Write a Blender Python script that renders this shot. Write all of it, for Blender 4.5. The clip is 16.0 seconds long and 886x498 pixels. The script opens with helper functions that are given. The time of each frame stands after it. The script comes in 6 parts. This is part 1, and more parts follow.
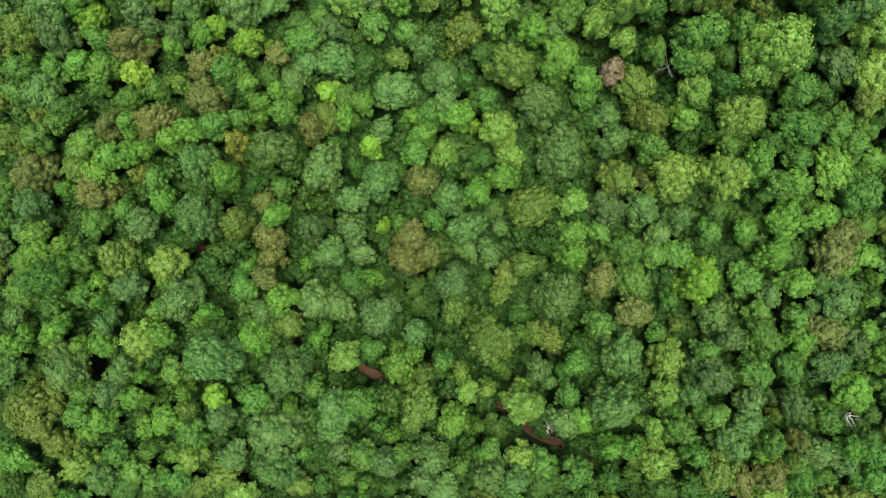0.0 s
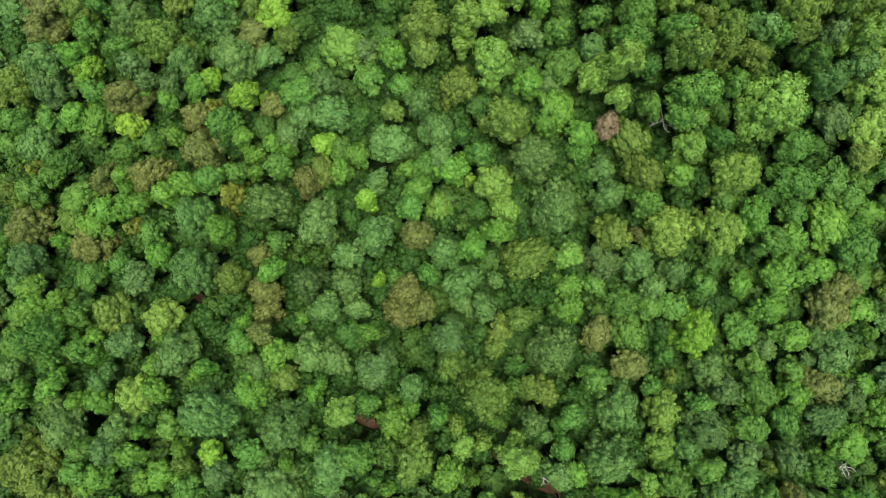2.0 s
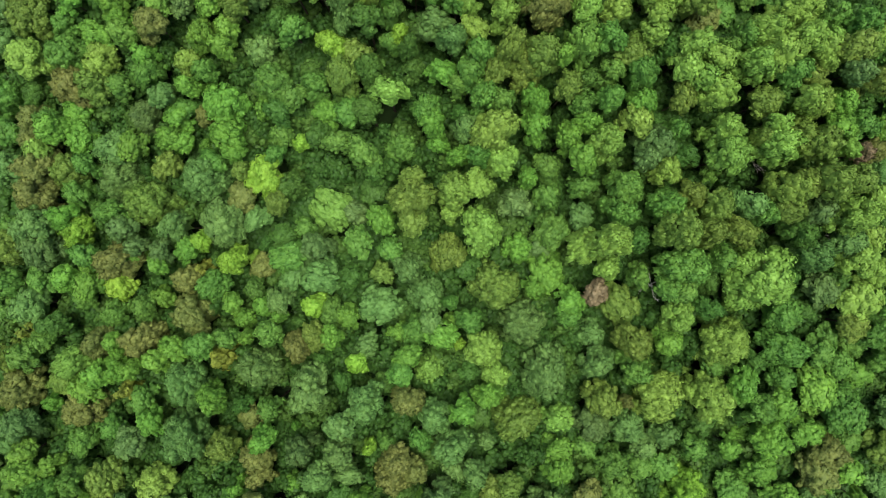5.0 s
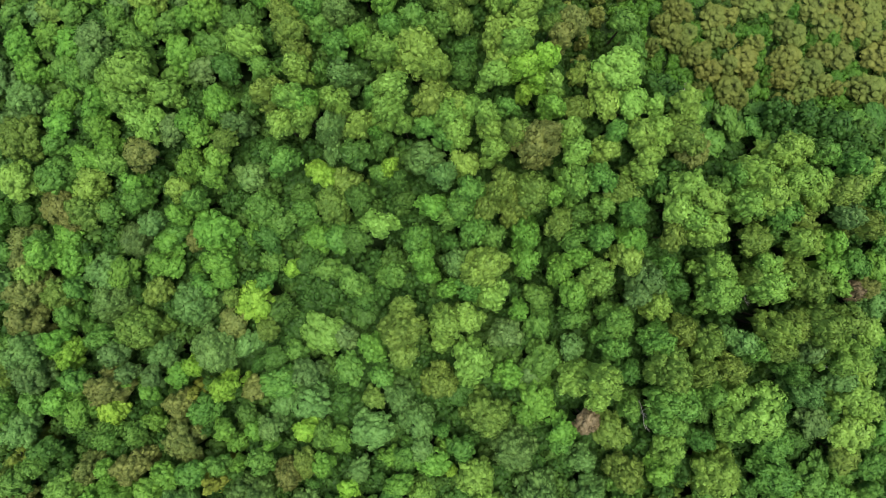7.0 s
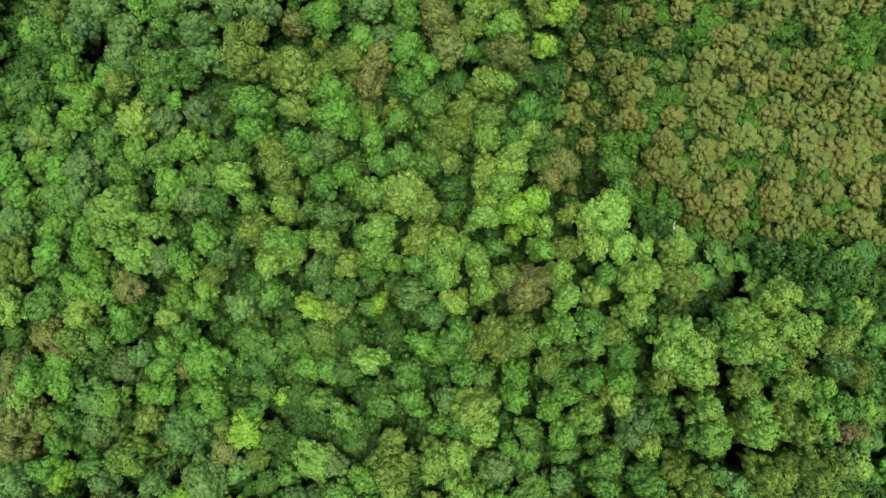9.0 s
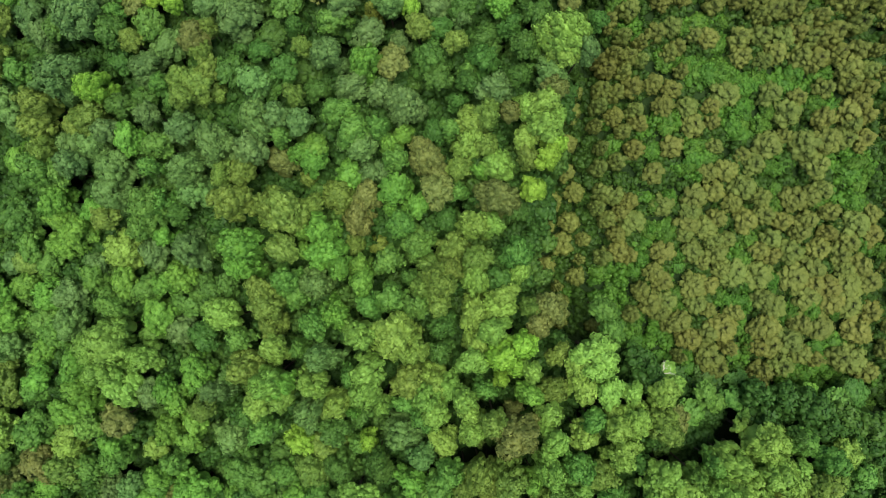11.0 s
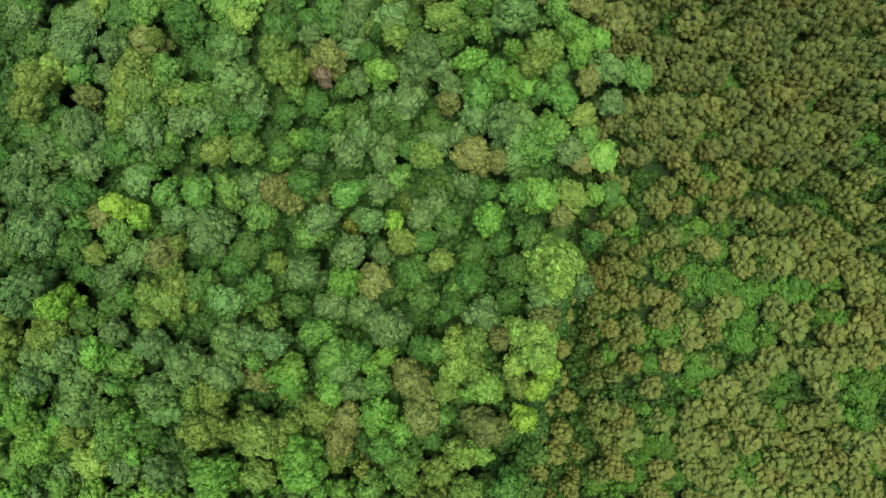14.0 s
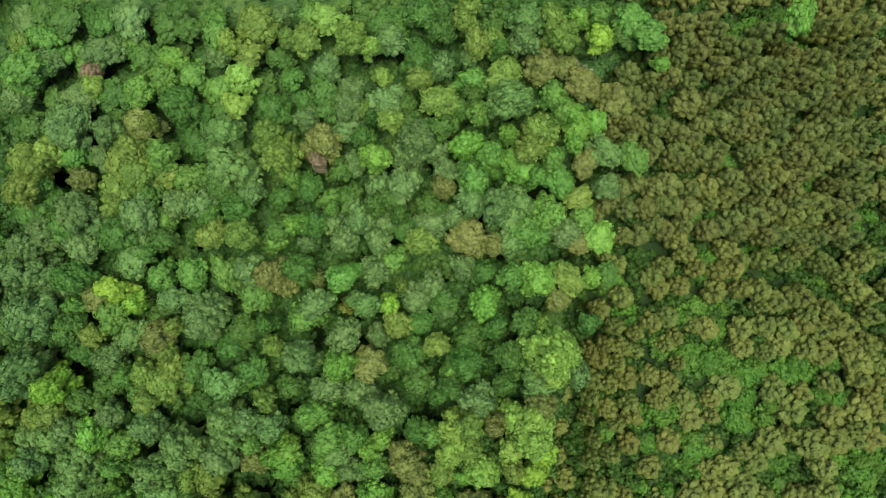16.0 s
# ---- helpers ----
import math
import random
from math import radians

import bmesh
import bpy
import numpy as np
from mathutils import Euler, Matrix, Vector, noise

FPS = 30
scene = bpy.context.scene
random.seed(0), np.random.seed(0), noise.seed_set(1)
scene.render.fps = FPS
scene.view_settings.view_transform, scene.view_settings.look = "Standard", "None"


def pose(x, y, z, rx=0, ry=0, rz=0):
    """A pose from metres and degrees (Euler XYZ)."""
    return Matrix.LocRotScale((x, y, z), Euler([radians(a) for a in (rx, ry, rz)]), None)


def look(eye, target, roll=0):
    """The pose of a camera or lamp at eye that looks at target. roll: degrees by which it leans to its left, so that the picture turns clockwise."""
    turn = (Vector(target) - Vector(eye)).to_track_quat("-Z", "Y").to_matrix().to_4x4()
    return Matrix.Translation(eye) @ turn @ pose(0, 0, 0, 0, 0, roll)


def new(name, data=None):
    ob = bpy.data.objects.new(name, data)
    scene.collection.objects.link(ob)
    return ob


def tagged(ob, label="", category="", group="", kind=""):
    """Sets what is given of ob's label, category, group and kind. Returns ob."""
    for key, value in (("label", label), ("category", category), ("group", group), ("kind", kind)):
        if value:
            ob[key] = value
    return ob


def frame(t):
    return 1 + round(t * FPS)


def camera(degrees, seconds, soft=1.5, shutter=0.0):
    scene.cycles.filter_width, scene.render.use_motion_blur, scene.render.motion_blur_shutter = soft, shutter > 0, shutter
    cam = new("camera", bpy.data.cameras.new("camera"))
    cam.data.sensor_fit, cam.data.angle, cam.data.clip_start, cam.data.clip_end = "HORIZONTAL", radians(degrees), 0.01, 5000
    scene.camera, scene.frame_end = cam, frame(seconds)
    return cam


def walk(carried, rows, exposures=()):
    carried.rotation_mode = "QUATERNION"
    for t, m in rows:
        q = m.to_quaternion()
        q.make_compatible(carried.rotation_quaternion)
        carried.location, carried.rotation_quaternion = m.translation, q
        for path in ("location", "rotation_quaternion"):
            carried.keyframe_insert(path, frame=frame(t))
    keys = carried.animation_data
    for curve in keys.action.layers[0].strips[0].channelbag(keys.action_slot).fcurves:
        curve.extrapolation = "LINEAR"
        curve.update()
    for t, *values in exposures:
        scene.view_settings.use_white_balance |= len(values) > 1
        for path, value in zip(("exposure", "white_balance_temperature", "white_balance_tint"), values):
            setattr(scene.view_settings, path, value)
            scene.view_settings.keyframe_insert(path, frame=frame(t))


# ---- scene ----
cam = camera(61.9, 16.0, soft=0.8)
METRES, EYE, TILT, LEAN, TURN = 105.0, 92.0, -90.0, 0.0, 0.0
ROWS = [
    (0.0, 0.0, 0.0, 0.0, -0.0, 0.0, -0.0),
    (0.5, 0.0007, 0.0001, 0.0081, -0.02, 0.01, -0.01),
    (1.0, 0.0017, 0.0001, 0.0211, -0.04, -0.01, -0.0),
    (1.5, 0.0028, 0.0001, 0.0388, -0.06, -0.04, 0.03),
    (2.0, 0.004, -0.0, 0.0601, -0.08, -0.05, 0.09),
    (2.5, 0.0056, -0.0003, 0.0856, -0.09, -0.1, 0.18),
    (3.0, 0.0073, -0.0008, 0.114, -0.1, -0.11, 0.27),
    (3.5, 0.0092, -0.0012, 0.1449, -0.1, -0.14, 0.36),
    (4.0, 0.0114, -0.0013, 0.1773, -0.09, -0.17, 0.44),
    (6.5, 0.0244, -0.001, 0.3507, -0.12, -0.26, 0.79),
    (7.0, 0.0273, -0.0009, 0.3865, -0.14, -0.28, 0.84),
    (7.5, 0.0303, -0.0007, 0.4231, -0.14, -0.34, 0.88),
    (8.0, 0.0333, -0.0005, 0.4595, -0.16, -0.38, 0.92),
    (8.5, 0.0364, -0.0002, 0.4976, -0.19, -0.53, 0.98),
    (9.0, 0.0398, 0.0, 0.5341, -0.19, -0.55, 1.01),
    (11.5, 0.0568, 0.0101, 0.7211, -0.29, -0.99, 1.12),
    (12.0, 0.0601, 0.0188, 0.7587, -0.33, -1.07, 1.16),
    (12.5, 0.063, 0.0276, 0.7957, -0.36, -1.1, 1.2),
    (13.0, 0.0659, 0.0366, 0.8338, -0.38, -1.23, 1.23),
    (13.5, 0.0688, 0.0457, 0.8711, -0.39, -1.29, 1.26),
    (14.0, 0.0715, 0.0527, 0.9086, -0.34, -1.36, 1.26),
    (14.5, 0.0741, 0.0544, 0.9398, -0.26, -1.49, 1.3),
    (15.0, 0.0769, 0.0556, 0.964, -0.16, -1.56, 1.33),
    (15.5, 0.0795, 0.0568, 0.9808, -0.06, -1.58, 1.36),
    (16.0, 0.0818, 0.0581, 0.9909, 0.0, -1.6, 1.41),
]
walk(cam, [(t, pose(0, 0, EYE, TILT, LEAN, TURN) @ pose(METRES * x, METRES * y, METRES * z, 90 + pitch, roll, yaw)) for t, x, y, z, yaw, pitch, roll in ROWS])

# ---- world, sun ----
world = bpy.data.worlds.new("overcast_sky")
scene.world = world
world.use_nodes = True
wn = world.node_tree.nodes
sky = wn.new("ShaderNodeTexSky")
sky.sky_type, sky.sun_disc = "NISHITA", False
sky.sun_elevation, sky.sun_rotation = radians(88), radians(100)
sky.air_density, sky.dust_density = 1.0, 2.0
world.node_tree.links.new(sky.outputs[0], wn["Background"].inputs[0])
wn["Background"].inputs[1].default_value = 0.07
sun = new("sun", bpy.data.lights.new("sun", "SUN"))
sun.data.energy, sun.data.angle, sun.data.color = 1.9, radians(34), (1.0, 0.965, 0.9)
sun.matrix_world = look((30 * math.sin(radians(100)), 30 * math.cos(radians(100)), 30 * math.tan(radians(88))), (0, 0, 0))
scene.view_settings.exposure = 1.4


# ---- materials ----
def nodes_of(name):
    mat = bpy.data.materials.new(name)
    mat.use_nodes = True
    return mat, mat.node_tree.nodes, mat.node_tree.links, mat.node_tree.nodes["Principled BSDF"]


def leaf_material(name, dark, light, vary=0.03, rough=0.5, through_light=0.1, patch=0.34, fleck=0.1, each_leaf=0.14):
    """Leaves: each leaf and each tree differs a little, with paler patches of young growth."""
    mat, n, l, bsdf = nodes_of(name)
    geo, info, tex = n.new("ShaderNodeNewGeometry"), n.new("ShaderNodeObjectInfo"), n.new("ShaderNodeTexCoord")
    patches = n.new("ShaderNodeTexNoise")
    patches.inputs["Scale"].default_value, patches.inputs["Detail"].default_value = 1.1, 2.0
    l.new(tex.outputs["Object"], patches.inputs["Vector"])
    span = n.new("ShaderNodeMapRange")
    span.inputs[1].default_value, span.inputs[2].default_value = 0.35, 0.65
    span.inputs[3].default_value, span.inputs[4].default_value = -patch, patch
    l.new(patches.outputs[0], span.inputs[0])
    each = n.new("ShaderNodeMapRange")
    each.inputs[3].default_value, each.inputs[4].default_value = 0.5 - each_leaf, 0.5 + each_leaf
    l.new(geo.outputs["Random Per Island"], each.inputs[0])
    add = n.new("ShaderNodeMath")
    add.operation, add.use_clamp = "ADD", True
    speck, spread = n.new("ShaderNodeTexNoise"), n.new("ShaderNodeMapRange")
    speck.inputs["Scale"].default_value, speck.inputs["Detail"].default_value = 7.0, 4.0
    spread.inputs[1].default_value, spread.inputs[2].default_value = 0.36, 0.64
    spread.inputs[3].default_value, spread.inputs[4].default_value = -fleck, fleck
    l.new(tex.outputs["Object"], speck.inputs["Vector"])
    l.new(speck.outputs[0], spread.inputs[0])
    both_scales = n.new("ShaderNodeMath")
    both_scales.operation = "ADD"
    l.new(each.outputs[0], both_scales.inputs[0])
    l.new(spread.outputs[0], both_scales.inputs[1])
    l.new(both_scales.outputs[0], add.inputs[0])
    l.new(span.outputs[0], add.inputs[1])
    mix = n.new("ShaderNodeMix")
    mix.data_type = "RGBA"
    mix.inputs[6].default_value, mix.inputs[7].default_value = (*dark, 1), (*light, 1)
    l.new(add.outputs[0], mix.inputs[0])
    hue = n.new("ShaderNodeHueSaturation")
    shift, bright = n.new("ShaderNodeMapRange"), n.new("ShaderNodeMapRange")
    shift.inputs[3].default_value, shift.inputs[4].default_value = 0.5 - vary, 0.5 + vary
    bright.inputs[3].default_value, bright.inputs[4].default_value = 0.88, 1.12
    again = n.new("ShaderNodeMath")
    again.operation = "FRACT"
    times = n.new("ShaderNodeMath")
    times.operation = "MULTIPLY"
    times.inputs[1].default_value = 7.31
    l.new(info.outputs["Random"], shift.inputs[0])
    l.new(info.outputs["Random"], times.inputs[0])
    l.new(times.outputs[0], again.inputs[0])
    l.new(again.outputs[0], bright.inputs[0])
    l.new(shift.outputs[0], hue.inputs["Hue"])
    l.new(bright.outputs[0], hue.inputs["Value"])
    l.new(mix.outputs[2], hue.inputs["Color"])
    l.new(hue.outputs[0], bsdf.inputs["Base Color"])
    bsdf.inputs["Roughness"].default_value = rough
    bsdf.inputs["Specular IOR Level"].default_value = 0.14
    grain, relief = n.new("ShaderNodeTexNoise"), n.new("ShaderNodeBump")
    grain.inputs["Scale"].default_value, grain.inputs["Detail"].default_value = 7.0, 3.0
    relief.inputs["Strength"].default_value, relief.inputs["Distance"].default_value = 1.0, 0.35 * fleck
    l.new(tex.outputs["Object"], grain.inputs["Vector"])
    l.new(grain.outputs[0], relief.inputs["Height"])
    l.new(relief.outputs[0], bsdf.inputs["Normal"])
    trans, both = n.new("ShaderNodeBsdfTranslucent"), n.new("ShaderNodeMixShader")
    l.new(hue.outputs[0], trans.inputs[0])
    both.inputs[0].default_value = through_light
    l.new(bsdf.outputs[0], both.inputs[1])
    l.new(trans.outputs[0], both.inputs[2])
    l.new(both.outputs[0], n["Material Output"].inputs[0])
    return mat


def rough_material(name, low, high, scale, bump=0.4, fine=8.0, rough=0.9):
    """Soil, bark, litter: two scales of stain and a fine relief."""
    mat, n, l, bsdf = nodes_of(name)
    tex = n.new("ShaderNodeTexCoord")
    broad, grain = n.new("ShaderNodeTexNoise"), n.new("ShaderNodeTexNoise")
    broad.inputs["Scale"].default_value, broad.inputs["Detail"].default_value = scale, 6
    grain.inputs["Scale"].default_value, grain.inputs["Detail"].default_value = scale * fine, 5
    l.new(tex.outputs["Object"], broad.inputs["Vector"])
    l.new(tex.outputs["Object"], grain.inputs["Vector"])
    mean = n.new("ShaderNodeMath")
    mean.operation = "MULTIPLY_ADD"
    mean.inputs[1].default_value = 0.5
    half = n.new("ShaderNodeMath")
    half.operation = "MULTIPLY"
    half.inputs[1].default_value = 0.5
    l.new(grain.outputs[0], half.inputs[0])
    l.new(broad.outputs[0], mean.inputs[0])
    l.new(half.outputs[0], mean.inputs[2])
    ramp = n.new("ShaderNodeValToRGB")
    ramp.color_ramp.elements[0].position, ramp.color_ramp.elements[1].position = 0.35, 0.65
    ramp.color_ramp.elements[0].color, ramp.color_ramp.elements[1].color = (*low, 1), (*high, 1)
    l.new(mean.outputs[0], ramp.inputs[0])
    l.new(ramp.outputs[0], bsdf.inputs["Base Color"])
    bsdf.inputs["Roughness"].default_value = rough
    bsdf.inputs["Specular IOR Level"].default_value = 0.08
    relief = n.new("ShaderNodeBump")
    relief.inputs["Strength"].default_value, relief.inputs["Distance"].default_value = bump, 0.1
    l.new(grain.outputs[0], relief.inputs["Height"])
    l.new(relief.outputs[0], bsdf.inputs["Normal"])
    return mat


LEAF = {
    "round": leaf_material("grey_green_leaf", (0.066, 0.148, 0.032), (0.158, 0.3, 0.072), 0.009),
    "green": leaf_material("mid_green_leaf", (0.052, 0.14, 0.022), (0.137, 0.29, 0.048), 0.009),
    "sage": leaf_material("dull_green_leaf", (0.056, 0.12, 0.03), (0.136, 0.245, 0.064), 0.009),
    "bright": leaf_material("fresh_green_leaf", (0.066, 0.17, 0.022), (0.17, 0.358, 0.05), 0.009),
    "light": leaf_material("light_green_leaf", (0.11, 0.21, 0.031), (0.245, 0.425, 0.073), 0.012),
    "lime": leaf_material("lime_leaf", (0.118, 0.25, 0.023), (0.262, 0.455, 0.054), 0.01),
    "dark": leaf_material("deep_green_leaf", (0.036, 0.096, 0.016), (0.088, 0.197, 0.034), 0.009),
    # understorey green, darkened to carry the shade of the canopy gaps
    "shade": leaf_material("gap_shade_leaf", (0.022, 0.062, 0.011), (0.056, 0.128, 0.022), 0.009),
    "olive": leaf_material("olive_leaf", (0.076, 0.14, 0.022), (0.19, 0.295, 0.052), 0.012),
    "brown": leaf_material("brownish_leaf", (0.09, 0.124, 0.028), (0.205, 0.245, 0.06), 0.012),
    "conifer": leaf_material("conifer_needles", (0.1, 0.14, 0.018), (0.24, 0.29, 0.045), 0.012, 0.6, 0.15, 0.15, 0.2, 0.2),
    "pine": leaf_material("pine_needles", (0.089, 0.119, 0.022), (0.188, 0.226, 0.049), 0.02, 0.65, 0.1, 0.25, 0.06, 0.1),
    "dark_pine": leaf_material("grey_olive_needles", (0.075, 0.102, 0.022), (0.164, 0.2, 0.047), 0.02, 0.65, 0.1, 0.25, 0.06, 0.1),
    # low plants between pines, their green darkened for the shade there
    "floor_shade": leaf_material("shaded_undergrowth_leaf", (0.02, 0.046, 0.008), (0.052, 0.108, 0.016), 0.01),
    "shrub": leaf_material("shrub_leaf", (0.033, 0.09, 0.011), (0.092, 0.205, 0.025), 0.01),
    "dry": leaf_material("dry_twigs", (0.14, 0.118, 0.058), (0.29, 0.235, 0.125), 0.01),
}
BARK = rough_material("grey_brown_bark", (0.045, 0.036, 0.028), (0.13, 0.105, 0.08), 3.0, 0.6)
DEADWOOD = rough_material("bleached_dead_wood", (0.5, 0.47, 0.4), (0.75, 0.71, 0.63), 4.0, 0.4)
# litter taken down to near black: shade below the crowns is in its colour
LITTER = rough_material("shaded_leaf_litter", (0.01, 0.024, 0.007), (0.026, 0.052, 0.014), 0.35, 0.6, 14.0)
EARTH = rough_material("red_brown_earth", (0.12, 0.066, 0.036), (0.26, 0.152, 0.088), 0.5, 0.5, 10.0)


# ---- the lie of the land ----
def ground_z(x, y):
    """Rolling ground: lower to the west, a rise under the pine stand."""
    u, v = min(max(x / 50, -1.25), 1.25), min(max((y - 45) / 70, -1.2), 1.3)
    roll = 8.95 + 4.57 * u + 5.68 * v - 1.1 * u * u + 1.35 * u * v + 3.2 * v * v
    roll += 1.45 * u ** 3 - 2.32 * u * u * v - 7.66 * u * v * v - 1.97 * v ** 3 - 11.0
    x, y = min(max(x, -200), 200), min(max(y, -200), 300)
    return roll + 5.2 / (1 + math.exp((22 - x) / 3)) / (1 + math.exp((53 - y) / 3))


def sheet(name, xs, ys, lift, material):
    verts = [(x, y, ground_z(x, y) + lift) for y in ys for x in xs]
    w = len(xs)
    faces = [(j * w + i, j * w + i + 1, (j + 1) * w + i + 1, (j + 1) * w + i) for j in range(len(ys) - 1) for i in range(w - 1)]
    mesh = bpy.data.meshes.new(name)
    mesh.from_pydata(verts, [], faces)
    mesh.materials.append(material)
    mesh.shade_smooth()
    return new(name, mesh)


far = [-2200, -1200, -600, -300, -160]
xs = far + list(np.arange(-100, 101, 2.0)) + [160, 300, 600, 1200, 2200]
ys = far + list(np.arange(-70, 191, 2.0)) + [260, 400, 700, 1300, 2300]
tagged(sheet("ground", xs, ys, 0.0, LITTER), "forest floor of leaf litter and earth, coloured dark for the shade under the trees", "ground", kind="structure")


def strip(name, line, wide, lift, material):
    """A worn track along a line of turning points, with uneven edges, laid on the ground."""
    pts = [Vector((*p, 0)) for p in line]
    path = []
    for i in range(len(pts) - 1):
        a, b, c, d = pts[max(i - 1, 0)], pts[i], pts[i + 1], pts[min(i + 2, len(pts) - 1)]
        for k in range(8):
            t = k / 8
            path.append(0.5 * (2 * b + (c - a) * t + (2 * a - 5 * b + 4 * c - d) * t * t + (3 * b - a - 3 * c + d) * t ** 3))
    path.append(pts[-1])
    rng = random.Random(5)
    verts, faces = [], []
    for i, p in enumerate(path):
        way = (path[min(i + 1, len(path) - 1)] - path[max(i - 1, 0)]).normalized()
        side = Vector((-way.y, way.x, 0))
        for k in range(7):
            f = (k / 6 - 0.5) * wide * (1 + (rng.uniform(-0.12, 0.12) if k in (0, 6) else 0))
            q = p + side * f
            rut = -0.05 if k in (2, 4) else 0.0
            edge = -0.12 if k in (0, 6) else 0.0
            verts.append((q.x, q.y, ground_z(q.x, q.y) + lift + rut + edge))
    for i in range(len(path) - 1):
        for k in range(6):
            faces.append((i * 7 + k, i * 7 + k + 1, i * 7 + k + 8, i * 7 + k + 7))
    mesh = bpy.data.meshes.new(name)
    mesh.from_pydata(verts, [], faces)
    mesh.materials.append(material)
    mesh.shade_smooth()
    return new(name, mesh)


TRACK = [(-78.3, 27.7), (-56.3, 17.7), (-43.1, 7.2), (-30.1, -0.8), (-23.7, -6.5), (-18.1, -11.0), (-9.2, -15.9), (-1.7, -18.1), (6.3, -19.8), (11.8, -23.7), (15.8, -25.6), (19.9, -28.0), (28.9, -34.0), (59.9, -53.0)]
ON_TRACK = [(-56.3, 17.7, 0.5), (-30.5, -0.7, 0.9), (-29.4, -0.5, 0.9), (-18.1, -11.3, 0.5), (-17.6, -10.9, 0.5), (-9.3, -15.5, 0.6), (-9.0, -15.0, 0.6), (6.6, -20.1, 0.6), (11.0, -23.3, 0.5), (13.2, -24.4, 0.8), (15.1, -25.3, 0.6), (17.1, -26.1, 0.8), (19.5, -27.4, 0.6)]
tagged(strip("dirt_track", TRACK, 1.15, 0.16, EARTH), "narrow red-brown earth track under the trees", "track", kind="structure")


# ---- trees ----
def unit(v):
    return v / np.maximum(np.linalg.norm(v, axis=-1, keepdims=True), 1e-9)


def leaf_quads(points, normals, rng, size, slim=0.75, spread=0.7, along=None):
    """A kite of four corners for each leaf or spray, folded a little at its tip."""
    k = len(points)
    nrm = unit(normals + spread * rng.normal(size=(k, 3)) * 0.5)
    ref = rng.normal(size=(k, 3)) if along is None else along + 0.35 * rng.normal(size=(k, 3))
    t1 = unit(ref - nrm * np.sum(ref * nrm, axis=1, keepdims=True))
    t2 = np.cross(nrm, t1)
    long = size * rng.uniform(0.65, 1.35, (k, 1))
    w = long * slim * rng.uniform(0.8, 1.2, (k, 1))
    a = points - t1 * long * 0.5
    b = points + t2 * w * 0.5 + t1 * long * 0.08
    c = points + t1 * long * 0.5 - nrm * long * 0.18
    d = points - t2 * w * 0.5 + t1 * long * 0.08
    return np.stack([a, b, c, d], axis=1).reshape(-1, 3)


def quad_mesh(name, verts, material, faces=None):
    """A mesh of four-cornered faces; without a list of faces, every four corners are a leaf of their own."""
    faces = np.arange(len(verts)).reshape(-1, 4) if faces is None else faces
    mesh = bpy.data.meshes.new(name)
    k = len(faces)
    mesh.vertices.add(len(verts))
    mesh.vertices.foreach_set("co", verts.astype(np.float32).ravel())
    mesh.loops.add(4 * k)
    mesh.loops.foreach_set("vertex_index", faces.astype(np.int32).ravel())
    mesh.polygons.add(k)
    mesh.polygons.foreach_set("loop_start", np.arange(0, 4 * k, 4, dtype=np.int32))
    mesh.update(calc_edges=True)
    mesh.shade_smooth()
    mesh.materials.append(material)
    return mesh


def lattice(side):
    """Corners and faces of a square net with that many corners along each side."""
    grid = np.stack(np.meshgrid(np.linspace(-1, 1, side), np.linspace(-1, 1, side)), axis=-1).reshape(-1, 2)
    return grid, np.array([(r * side + c, r * side + c + 1, (r + 1) * side + c + 1, (r + 1) * side + c) for r in range(side - 1) for c in range(side - 1)])


NET = {16: lattice(4), 36: lattice(6)}


def clump(rng, centre, axis, size, stretch=1.0, lumps=0.12, net=16):
    """The dense leaf mass inside one lobe: a lumpy cap round its axis."""
    grid = NET[net][0]
    angle = np.linalg.norm(grid, axis=1) * radians(80)
    turn = np.arctan2(grid[:, 1], grid[:, 0])
    t1 = unit(np.cross(axis, np.array([0.3, 0.9, 0.2])))
    t2 = np.cross(axis, t1)
    way = stretch * np.cos(angle)[:, None] * axis + np.sin(angle)[:, None] * (np.cos(turn)[:, None] * t1 + np.sin(turn)[:, None] * t2)
    return centre + way * size * rng.normal(0.74, lumps, (net, 1))


def joined(masses, leaf_co):
    """Corners and faces of some leaf masses and of the single leaves over them."""
    faces, count = [], 0
    for mass in masses:
        faces.append(NET[len(mass)][1] + count)
        count += len(mass)
    faces.append(np.arange(len(leaf_co)).reshape(-1, 4) + count)
    return np.concatenate(masses + [leaf_co]), np.concatenate(faces)


